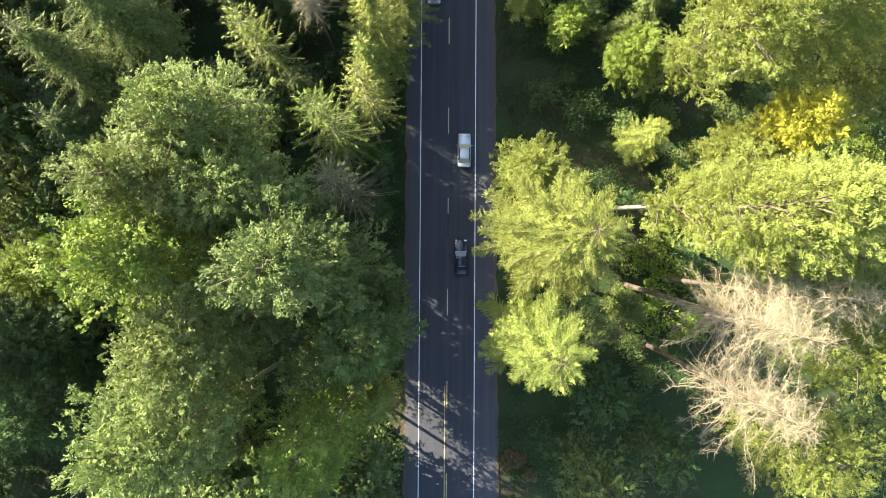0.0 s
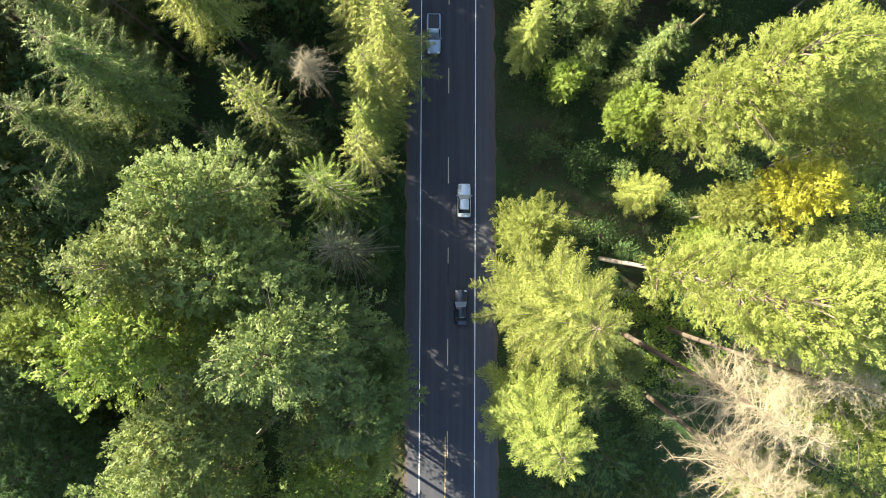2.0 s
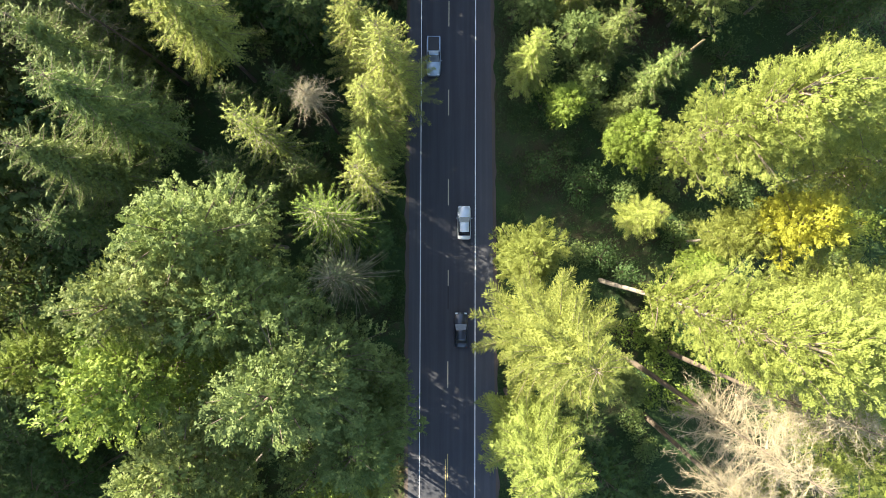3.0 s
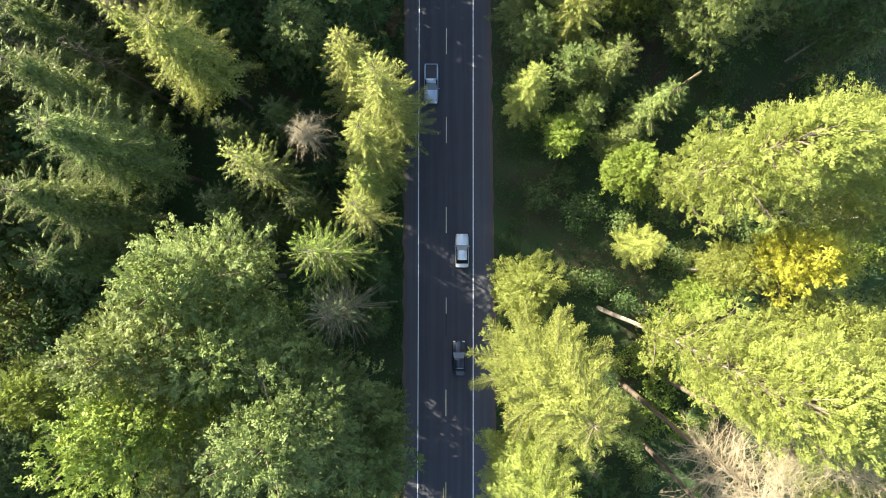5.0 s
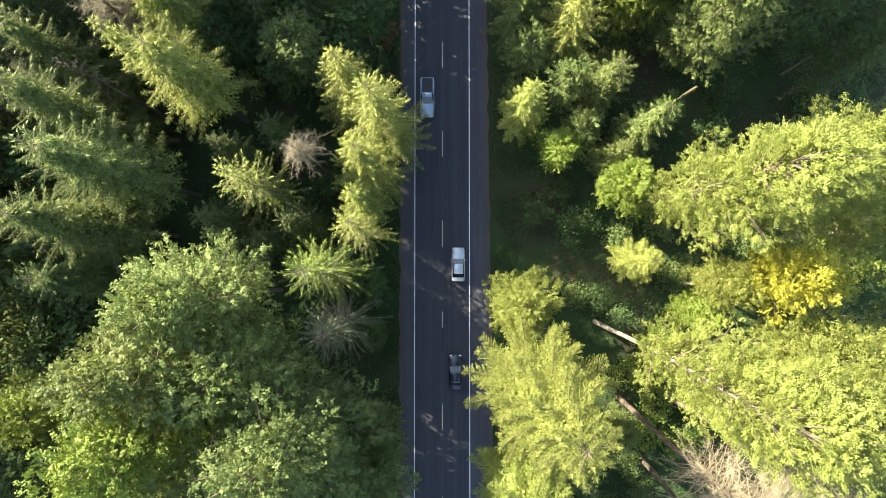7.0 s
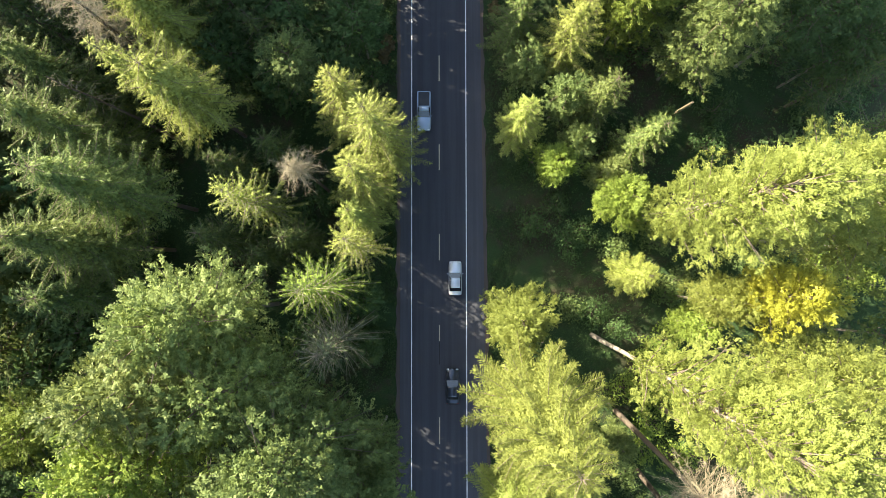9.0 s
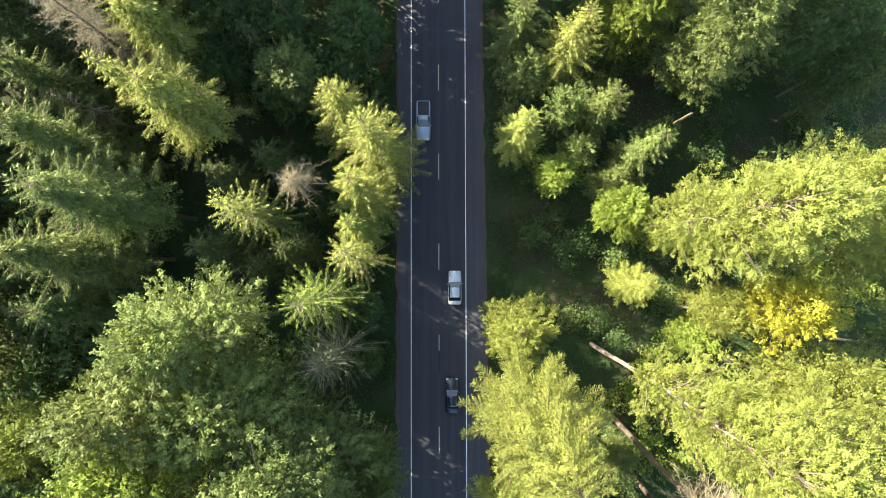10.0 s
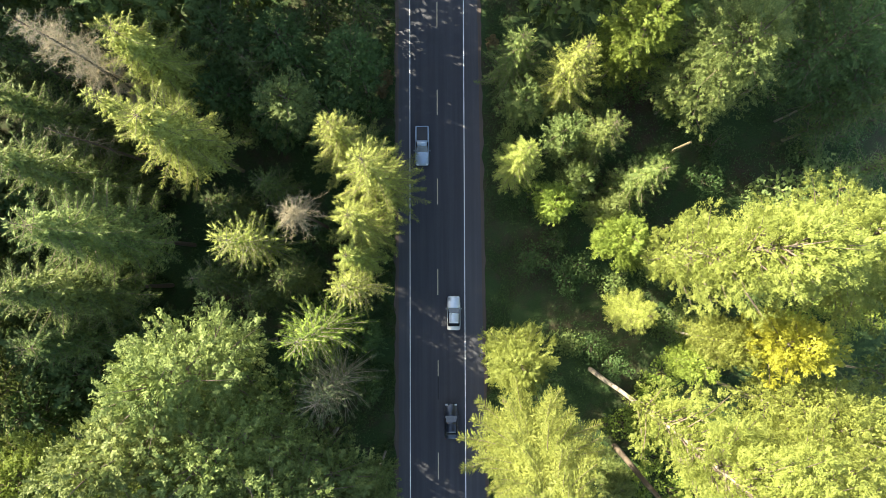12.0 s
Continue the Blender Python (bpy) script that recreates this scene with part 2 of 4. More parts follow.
def deciduous(x, y, h, r, leaves, label, seed, low=0.32, lean=(0, 0), stretch=1.0, lobes=70, leaf=0.18, bark=grey_bark, group="broadleaf trees", dense=1.0, wide=0.45, top=2.2, off=(0, 0), billow=0.13, ragged=0.15, rise=0.09, plump=0.5, name="broadleaf_tree"):
    """A broadleaf tree: trunk, limbs that end in boughs all round the crown, sprays on every bough, and single leaves along every spray.
    wide: how far up the crown is widest; top: how blunt its head is; off: how far the crown grows to one side of the trunk;
    rise: how steeply its boughs climb; plump: how thick they are; ragged: how far they differ in length."""
    rng = np.random.default_rng(seed)
    path = trunk_path(rng, h * 0.95, lean)
    tall = h * (1 - low)

    def girth(f):
        under = np.sqrt(np.clip(1 - (np.clip(wide - f, 0, 1) / wide) ** 2, 0, 1))
        over = np.sqrt(np.clip(1 - (np.clip(f - wide, 0, 1) / (1 - wide)) ** top, 0, 1))
        return np.minimum(under, over)

    def axis(f):
        at = on_path(path, np.clip(low * h + f * tall, 0, h * 0.95))
        at[:, :2] += np.asarray(off) * np.clip(f * 3, 0, 1)[:, None]
        at[:, 2] = low * h + f * tall
        return at

    grid = np.linspace(0.02, 0.985, 200)
    share = np.cumsum((girth(grid) + 0.22) * (0.35 + grid))
    f = np.interp((np.arange(lobes) + rng.uniform(0.1, 0.9, lobes)) / lobes, share / share[-1], grid)
    a = np.arange(lobes) * 2.399963 + rng.normal(scale=0.28, size=lobes)
    p1, p2 = rng.uniform(0, 6.28, 2)
    uneven = 1 + billow * np.sin(3 * a + p1 + 4 * f) + 0.7 * billow * np.sin(5 * a + p2 - 7 * f)
    ring = np.stack([np.cos(a), np.sin(a) * stretch, 0 * a], 1)
    slope = (girth(np.clip(f + 0.03, 0, 1)) - girth(np.clip(f - 0.03, 0, 1))) * r / (0.06 * tall)
    d = unit(np.stack([np.cos(a), np.sin(a), -np.clip(slope, -2.2, 0.8)], 1))
    reach = np.clip(rng.normal(0.94, ragged, lobes), 0.6, 1.3) * uneven
    tip = axis(f) + ring * np.clip(r * girth(f) * reach - 0.35, 0.15, None)[:, None]
    tip[:, 2] += rng.normal(scale=0.02 * tall, size=lobes)
    root = on_path(path, np.clip(tip[:, 2] - rng.uniform(0.6, 1.4, lobes) * rise * h, low * h * 0.6, h * 0.9))
    s = np.linspace(0, 1, 6)
    sag = np.sin(s * np.pi)[None, :, None] * np.array([0, 0, 0.10]) * np.linalg.norm(tip - root, axis=1)[:, None, None]
    spine = root[:, None] + (tip - root)[:, None] * s[None, :, None] + sag
    chunks = [tube(path, np.linspace(0.0062 * h + 0.05, 0.03, len(path)), 8)]
    limbs = [tube(limb, np.linspace(0.03 + 0.0018 * h, 0.012, 6), 3) for limb in spine]
    # each bough is a leafy fan, broad behind and narrow at its tip, made of short sprays
    size = math.sqrt(6.0 * r * tall / lobes / math.pi) * rng.uniform(0.8, 1.25, lobes)
    sprays, each = int(31 * dense), int(25 * dense)
    t = 1.04 - 0.62 * rng.uniform(0, 1, (lobes, sprays)) ** 0.8
    k = np.minimum((t * 5).astype(int), 4)
    w = (t * 5 - k)[..., None]
    rows = np.arange(lobes)[:, None]
    foot = spine[rows, k] * (1 - w) + spine[rows, k + 1] * w
    way = unit(tip - root)
    cross = unit(np.cross(way, np.array([0, 0, 1.0])) + rng.normal(scale=0.12, size=way.shape))
    upper = np.cross(cross, way)
    across, lift = rng.uniform(-1, 1, (lobes, sprays, 1)), rng.uniform(-1, 1, (lobes, sprays, 1)) * plump
    broad = (np.clip(1.12 - t, 0.08, 0.5) / 0.5 * size[:, None])[..., None]
    foot = foot + (cross[:, None] * across + upper[:, None] * lift * np.sqrt(1 - 0.8 * across**2)) * broad
    fan = unit(way[:, None] * 0.8 + cross[:, None] * across * 0.75 + upper[:, None] * (0.12 + 0.5 * lift) + rng.normal(scale=0.22, size=foot.shape))
    long_spray = (0.28 * size[:, None] * rng.uniform(0.6, 1.4, (lobes, sprays)) + 0.25)[..., None, None]
    u = rng.uniform(0.0, 1.0, (lobes, sprays, each, 1))
    at = foot[:, :, None] + fan[:, :, None] * long_spray * u + np.array([0, 0, -0.2]) * long_spray * u**2
    at = at + rng.normal(size=at.shape) * (0.06 + 0.05 * long_spray) * np.array([1, 1, 0.8])
    along = np.broadcast_to(fan[:, :, None], at.shape) + rng.normal(scale=0.4, size=at.shape)
    facing = np.broadcast_to((upper * 0.8 + d * 0.35)[:, None, None], at.shape) + (upper[:, None] * lift * 0.5 + cross[:, None] * across * 0.25)[:, :, None] + rng.normal(scale=0.34, size=fan.shape)[:, :, None] + rng.normal(scale=0.24, size=at.shape)
    at, along, facing = (q.reshape(-1, 3) for q in (at, along, facing))
    long = leaf * rng.uniform(0.6, 1.3, len(at))
    # the leaves inside the crown, which close it against the light
    count = int(lobes * 45 * min(1.0, dense + 0.3))
    g, b = np.interp(rng.uniform(0, 1, count), share / share[-1], grid) * 0.96, rng.uniform(0, 2 * np.pi, count)
    inner = np.stack([np.cos(b), np.sin(b), 0.35 + 0 * b], 1)
    core = axis(g) + inner * np.array([1.0, stretch, 0]) * (r * girth(g) * rng.uniform(0.25, 0.62, count))[:, None]
    inside = rng.uniform(0.24, 0.40, count) * (leaf / 0.18) ** 0.5
    crown = mesh_of("crown", [small_leaves(rng, at, facing, long, long * 0.58, along), small_leaves(rng, core, inner + rng.normal(scale=0.5, size=core.shape), inside, inside * 0.8)], leaves)
    return stand(name, x, y, mesh_of("trunk", chunks, bark, True), crown, label, group, limb=mesh_of("limb", limbs, brown_bark, True))


def conifer(x, y, h, r, needles, label, seed, low=0.18, lean=(0, 0), droop=0.25, whorl=0.75, each=5, bark=brown_bark, group="conifers", bushy=1.0, taper=0.75, name="conifer", sparse=1.0, star=0.0, fan_wide=0.20, core=1.0, blade=0.30, tuft=1.0):
    """A conifer: straight trunk, whorls of boughs, and side shoots of needles along both sides of every bough."""
    rng = np.random.default_rng(seed)
    path = trunk_path(rng, h, lean, wobble=0.08)
    chunks, ats, norms, alongs, longs = [tube(path, np.linspace(0.0075 * h + 0.04, 0.02, len(path)), 8)], [], [], [], []
    z, turn = low * h, 0.0
    while z < h - 0.2:
        f = (z - low * h) / (h - low * h)
        reach = r * (1 - f) ** taper * min(1.0, 0.6 + 3 * f) + 0.35
        turn += 2.4
        for k in range(each):
            a = turn + (k + rng.uniform(-0.28, 0.28)) * 2 * np.pi / each
            length = reach * rng.uniform(0.68, 1.15)
            rise = (0.25 + 0.75 * star) * f - droop * rng.uniform(0.5, 1.25)
            s = np.linspace(0, 1, 4)[:, None]
            root = on_path(path, z + rng.uniform(-0.3, 0.3))
            flat = np.array([math.cos(a), math.sin(a), 0])
            cross = np.array([-math.sin(a), math.cos(a), 0])
            sway = cross * rng.normal(scale=0.06) * length * s**2
            spine = root + flat * length * s + sway + np.array([0, 0, 1.0]) * length * (rise * s + 0.20 * f * s**2 - 0.20 * (1 - f) * s * (1 - s))
            chunks.append(tube(spine, np.linspace(0.045, 0.012, 4) * (0.5 + length / 6), 3))
            n = max(4, int(length / 0.17 * bushy))
            t = (np.arange(n) + rng.uniform(0, 1, n)) / n * 0.88 + 0.12
            t = t[rng.uniform(size=n) < sparse]
            if not len(t):
                continue
            mid = np.stack([np.interp(t, s[:, 0], spine[:, q]) for q in range(3)], 1)
            for sign in (-1, 1):
                fan = (fan_wide * length * np.minimum(1.0, 1.15 - t) * np.minimum(1.0, 0.35 + t * 1.6) + 0.20) * rng.uniform(0.55, 1.25, len(t))
                out = unit(flat * 0.8 + sign * cross * 0.85 + rng.normal(scale=0.16, size=(len(t), 3)) + np.array([0, 0, -0.10]))
                for share in (0.1, 0.28, 0.46, 0.64, 0.82, 1.0):
                    ats.append(mid + out * (fan * share)[:, None])
                    norms.append(np.array([0, 0, 0.75]) + flat * 0.3 + sign * cross * 0.25 + rng.normal(scale=0.48, size=(len(t), 3)))
                    alongs.append(out + rng.normal(scale=0.2, size=out.shape))
                    longs.append(tuft * np.clip(fan * 0.36, 0.15, 0.27))
            ats.append(spine[-1:])
            norms.append(np.array([[0, 0, 1.0]]) + rng.normal(scale=0.2, size=(1, 3)))
            alongs.append(unit(spine[-1:] - spine[-2:-1]))
            longs.append(np.array([0.5]))
        z += whorl * rng.uniform(0.75, 1.25)
    at, normal, along, long = (np.concatenate(q) for q in (ats, norms, alongs, longs))
    # older needles close to the trunk, which close the crown against the light
    count = int(130 * h * bushy * core)
    f = rng.uniform(0.0, 0.9, count) ** 1.2
    a, wide = rng.uniform(0, 2 * np.pi, count), r * (1 - f) ** taper * rng.uniform(0.1, 0.62, count)
    old = on_path(path, low * h + f * (h - low * h))
    old += np.stack([np.cos(a) * wide, np.sin(a) * wide, -droop * wide], 1)
    closed = small_leaves(rng, old, np.array([0, 0, 0.7]) + np.stack([np.cos(a), np.sin(a), 0 * a], 1) * 0.6 + rng.normal(scale=0.4, size=old.shape), rng.uniform(0.3, 0.6, count), 0.22)
    crown = mesh_of("crown", [small_leaves(rng, at, normal, long, long * blade, along), closed], needles)
    return stand(name, x, y, mesh_of("trunk", chunks, bark, True), crown, label, group)


def dead_tree(x, y, h, r, label, seed, low=0.3, lean=(0, 0), each=5, fine=7, group="dead trees", name="dead_tree", twigs=dead_twigs, whorl=0.6, wobble=0.12, bark=dead_bark, thick=1.0):
    """A bare standing trunk with whorls of broken branches and fine twigs."""
    rng = np.random.default_rng(seed)
    path = trunk_path(rng, h, lean, wobble=wobble)
    chunks, boughs, ats, alongs, longs = [tube(path, thick * np.linspace(0.0085 * h + 0.04, 0.05, len(path)), 8)], [], [], [], []
    z = low * h
    while z < h - 0.2:
        f = (z - low * h) / (h - low * h)
        for k in range(each):
            a = rng.uniform(0, 2 * np.pi)
            length = (r * (1 - f) ** 0.65 * min(1.0, 0.3 + 2.4 * f) + 0.5) * rng.uniform(0.45, 1.1)
            flat = np.array([math.cos(a), math.sin(a), 0])
            s = np.linspace(0, 1, 6)[:, None]
            bend = np.cumsum(rng.normal(scale=0.10 * length, size=(6, 3)), 0) * s
            spine = on_path(path, z) + flat * length * s + np.array([0, 0, 1.0]) * length * (0.12 - 0.3 * s) * s + bend
            boughs.append(tube(spine, np.linspace(0.045, 0.008, 6) * (0.5 + length / 8), 4))
            n = int(fine * length)
            t = rng.uniform(0.2, 1, n)
            mid = np.stack([np.interp(t, s[:, 0], spine[:, q]) for q in range(3)], 1)
            out = unit(flat * 0.6 + rng.normal(scale=0.75, size=(n, 3)) + np.array([0, 0, -0.15]))
            long = rng.uniform(0.3, 1.0, n) * (0.6 + 0.06 * length)
            ats.append(mid + out * long[:, None] * 0.5)
            alongs.append(out)
            longs.append(long)
        z += whorl * rng.uniform(0.7, 1.3)
    at, along, long = (np.concatenate(q) for q in (ats, alongs, longs))
    crown = mesh_of("twig_mass", [small_leaves(rng, at, rng.normal(size=at.shape), long, 0.014 + 0.012 * long, along)], twigs)
    return stand(name, x, y, mesh_of("trunk", chunks, bark, True), crown, label, group, "twig_mass", limb=mesh_of("limb", boughs, bleached_wood, True))


def shrub(x, y, h, r, leaves, label, seed, leaf=0.29, group="understorey shrubs", name="shrub"):
    """A low bush: several stems from one foot, with leaves in clumps."""
    rng = np.random.default_rng(seed)
    n = 15
    d = unit(rng.normal(size=(n, 3)) + np.array([0, 0, 0.6]))
    d[:, 2] = np.abs(d[:, 2])
    tip = d * np.array([r, r, h * 0.8]) * rng.uniform(0.5, 1.0, (n, 1)) + np.array([0, 0, h * 0.15])
    chunks = [tube(np.array([[0, 0, 0], tip_k * 0.5 + np.array([0, 0, 0.1 * h]), tip_k]), [0.05, 0.035, 0.012], 3) for tip_k in tip]
    count = 52
    spread = unit(rng.normal(size=(n * count, 3))) * rng.uniform(0.15, 1.0, (n * count, 1)) ** 0.5
    at = np.repeat(tip, count, 0) + spread * np.array([0.42 * r, 0.42 * r, 0.22 * h])
    at[:, 2] = np.maximum(at[:, 2], 0.1)
    facing = spread * 0.5 + np.array([0, 0, 0.8]) + rng.normal(scale=0.45, size=at.shape)
    long = leaf * rng.uniform(0.6, 1.3, len(at))
    thing = tagged(new(name), label, "shrub", group)
    part("stem", mesh_of("stem", chunks, brown_bark, True), thing)
    part("foliage", mesh_of("foliage", [small_leaves(rng, at, facing, long, long * 0.7)], leaves), thing)
    thing.matrix_basis = pose(x, y, -0.1)
    return thing


# ---- ground and road ----
def ground_z(x, y):
    """Height of the forest floor: level beside the road, a shallow ditch, then gentle humps."""
    off = abs(x - 0.4)
    ditch = -0.35 * math.exp(-((off - 8.6) / 1.5) ** 2)
    humps = 0.5 * noise.noise((x * 0.06, y * 0.06, 3.0)) + 0.15 * noise.noise((x * 0.3, y * 0.3, 8.0))
    return -0.07 + ditch + humps * min(1.0, max(0.0, (off - 7.5) / 6.0))


def spaced(fine, reach, step, far):
    inner = np.arange(-fine, fine + 0.01, step)
    outer = fine + np.geomspace(6, far, reach)
    return np.concatenate([-outer[::-1], inner, outer])


def ground_sheet():
    xs, ys = spaced(78, 12, 1.2, 2600), spaced(84, 12, 1.4, 2600)
    v = [(x, y + 4, ground_z(x, y)) for y in ys for x in xs]
    w = len(xs)
    f = [(j * w + i, j * w + i + 1, (j + 1) * w + i + 1, (j + 1) * w + i) for j in range(len(ys) - 1) for i in range(w - 1)]
    return tagged(new("ground", mesh_of("ground", [(v, f)], forest_floor, True)), "dark forest floor of moss, leaf litter and bare soil", "ground", kind="structure")


ground_sheet()


def ribbon(name, left, right, top, bottom, material, y0=-1500.0, y1=1500.0, steps=1):
    """A long slab between two edges, given as functions of y."""
    ys = np.linspace(y0, y1, steps + 1)
    v, f = [], []
    for k, y in enumerate(ys):
        v += [(left(y), y, top), (right(y), y, top), (right(y), y, bottom), (left(y), y, bottom)]
        if k:
            a, b = 4 * (k - 1), 4 * k
            f += [(a + i, b + i, b + (i + 1) % 4, a + (i + 1) % 4) for i in range(4)]
    f += [(0, 1, 2, 3), (4 * steps + 3, 4 * steps + 2, 4 * steps + 1, 4 * steps)]
    bm = bmesh.new()
    corners = [bm.verts.new(p) for p in v]
    for face in f:
        bm.faces.new([corners[i] for i in face])
    bmesh.ops.recalc_face_normals(bm, faces=bm.faces)
    mesh = bpy.data.meshes.new(name)
    bm.to_mesh(mesh)
    bm.free()
    mesh.materials.append(material)
    return new(name, mesh)


LANE = 3.69
tagged(ribbon("road", lambda y: -LANE, lambda y: LANE, 0.0, -0.3, lane_asphalt), "dark worn asphalt of a two-lane forest road", "road", kind="structure")


def right_edge(y):
    return 6.05 - 0.011 * max(-60.0, min(60.0, y - 8)) + 0.10 * noise.noise((y * 0.35, 1.0, 0.0)) + 0.05 * noise.noise((y * 1.7, 4.0, 0.0))


def left_edge(y):
    return -5.22 + 0.10 * noise.noise((y * 0.35, 9.0, 0.0)) + 0.05 * noise.noise((y * 1.7, 14.0, 0.0))


tagged(ribbon("shoulder_east", lambda y: LANE, right_edge, -0.004, -0.3, shoulder_asphalt, -120, 140, 420), "paved shoulder of paler grey asphalt with an uneven edge", "road shoulder", kind="structure")
tagged(ribbon("shoulder_west", left_edge, lambda y: -LANE, -0.004, -0.3, shoulder_asphalt, -120, 140, 420), "narrow paved shoulder of paler grey asphalt", "road shoulder", kind="structure")
tagged(ribbon("gravel_east", right_edge, lambda y: right_edge(y) + 0.45 + 0.35 * noise.noise((y * 0.5, 21.0, 0.0)), -0.03, -0.3, gravel_edge, -120, 140, 420), "strip of brown gravel and soil along the pavement", "gravel verge", kind="structure")
tagged(ribbon("gravel_west", lambda y: left_edge(y) - 0.5 - 0.35 * noise.noise((y * 0.5, 31.0, 0.0)), left_edge, -0.03, -0.3, gravel_edge, -120, 140, 420), "strip of brown gravel and soil along the pavement", "gravel verge", kind="structure")


def line(name, x, width, y0, y1, paint, label, group=""):
    return tagged(ribbon(name, lambda y: x - width / 2, lambda y: x + width / 2, 0.006, 0.0005, paint, y0, y1), label, "road marking", group, "structure")


line("edge_line_west", -3.68, 0.10, -1400, 1400, white_paint, "white painted edge line on asphalt")
line("edge_line_east", 3.66, 0.11, -1400, 1400, white_paint, "white painted edge line on asphalt")
PITCH = 12.19
for k in range(-7, 9):
    if k == 0:
        line("centre_dash", 0.05, 0.10, 1.4, 3.5, faded_paint, "badly worn yellow centre dash", "centre dashes")
    else:
        line("centre_dash", 0.04, 0.125, k * PITCH, k * PITCH + 3.5, yellow_paint if k < -1 else faded_paint, "short worn yellow centre dash on asphalt", "centre dashes")
line("solid_centre_line", -0.24, 0.11, -1400, -21.6, yellow_paint, "thin solid yellow no-passing line beside the dashes")
line("tar_seam", 0.05, 0.13, -1.7, 1.3, tar, "narrow black tar patch along the centre seam")


# ---- trees west of the road ----
L_BIG, L_DARK = "tall broadleaf tree with a dense sunlit green crown", "broadleaf tree with a deep green shaded crown beside the road"
FEATHER = dict(droop=0.16, star=0.15, whorl=1.1, each=7, fan_wide=0.15, bushy=1.3, core=1.2, taper=0.65)
STAR = dict(droop=-0.05, whorl=1.5, each=9, star=0.5, fan_wide=0.058, taper=0.6, bushy=0.95, core=0.2, bark=grey_bark)
GOLD = dict(droop=0.06, star=0.3, each=8, whorl=0.85, fan_wide=0.12, bushy=1.2, core=0.5)
deciduous(-21.6, 6.4, 38.5, 5.9, alder_leaves, "tall broadleaf tree with a broad bright green crown", 11, plump=0.8, rise=0.12, lobes=100, low=0.3, wide=0.5, leaf=0.235, dense=0.84, billow=0.19, ragged=0.2)
deciduous(-24.3, 0.9, 40.5, 4.8, alder_leaves, L_BIG, 12, plump=0.8, rise=0.12, lobes=84, low=0.3, wide=0.55, leaf=0.235, dense=0.84, billow=0.19, ragged=0.2)
deciduous(-24.2, -4.9, 42.0, 5.0, fresh_leaves, "tall broadleaf tree with a fresh yellow-green crown", 20, plump=0.8, rise=0.12, lobes=88, low=0.3, wide=0.55, leaf=0.235, dense=0.84, billow=0.19, ragged=0.2)
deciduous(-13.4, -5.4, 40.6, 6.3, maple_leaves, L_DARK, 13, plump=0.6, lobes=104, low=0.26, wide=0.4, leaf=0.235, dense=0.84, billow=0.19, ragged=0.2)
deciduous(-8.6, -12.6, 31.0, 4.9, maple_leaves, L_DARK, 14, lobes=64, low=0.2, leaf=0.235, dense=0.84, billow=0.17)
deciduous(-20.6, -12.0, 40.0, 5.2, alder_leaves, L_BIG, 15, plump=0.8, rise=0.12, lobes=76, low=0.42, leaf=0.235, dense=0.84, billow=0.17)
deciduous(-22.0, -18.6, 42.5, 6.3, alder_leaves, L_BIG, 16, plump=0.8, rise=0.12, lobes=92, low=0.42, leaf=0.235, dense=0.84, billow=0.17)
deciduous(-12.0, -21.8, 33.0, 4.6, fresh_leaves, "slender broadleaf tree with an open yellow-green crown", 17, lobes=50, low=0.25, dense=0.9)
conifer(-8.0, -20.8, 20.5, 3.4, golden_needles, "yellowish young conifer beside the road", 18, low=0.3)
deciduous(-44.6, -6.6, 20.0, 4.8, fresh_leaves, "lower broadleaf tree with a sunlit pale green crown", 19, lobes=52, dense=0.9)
# the next two have shade put into their darker leaf colour
deciduous(-43.6, -13.4, 24.5, 5.2, shaded_leaves, "lower broadleaf tree in the shade of taller ones", 45, lobes=46, dense=0.9)
deciduous(-41.8, -20.4, 27.0, 5.2, shaded_leaves, "lower broadleaf tree in the shade of taller ones", 46, lobes=46, dense=0.9)
deciduous(-18.4, 0.4, 36.6, 4.8, alder_leaves, "broadleaf tree squeezed between taller neighbours", 89, plump=0.7, lobes=56, low=0.35, wide=0.5, leaf=0.235, dense=0.84)
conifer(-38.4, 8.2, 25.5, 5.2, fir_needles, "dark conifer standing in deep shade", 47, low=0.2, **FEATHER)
conifer(-35.6, 13.6, 33.0, 5.6, spruce_needles, "large sunlit conifer with long feathery boughs", 41, low=0.4, **FEATHER)
conifer(-32.6, 19.0, 34.0, 6.6, spruce_needles, "large sunlit conifer with long feathery boughs", 21, low=0.4, **FEATHER)
conifer(-38.0, 25.2, 31.5, 6.0, spruce_needles, "conifer with sunlit drooping boughs", 22, **FEATHER)
conifer(-40.2, 31.6, 28.5, 4.6, spruce_needles, "conifer with sunlit drooping boughs", 48, **FEATHER)
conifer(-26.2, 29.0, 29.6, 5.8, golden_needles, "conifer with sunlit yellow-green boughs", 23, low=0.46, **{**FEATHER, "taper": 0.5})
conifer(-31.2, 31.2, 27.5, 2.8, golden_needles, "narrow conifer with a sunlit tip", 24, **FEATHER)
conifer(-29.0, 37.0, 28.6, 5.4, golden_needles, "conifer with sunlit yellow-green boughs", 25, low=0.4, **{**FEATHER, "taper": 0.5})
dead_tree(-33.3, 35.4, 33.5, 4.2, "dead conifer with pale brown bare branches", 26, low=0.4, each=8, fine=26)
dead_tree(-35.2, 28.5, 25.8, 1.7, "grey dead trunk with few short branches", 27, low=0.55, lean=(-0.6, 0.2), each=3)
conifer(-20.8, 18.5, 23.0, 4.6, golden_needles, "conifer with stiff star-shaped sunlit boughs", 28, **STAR)
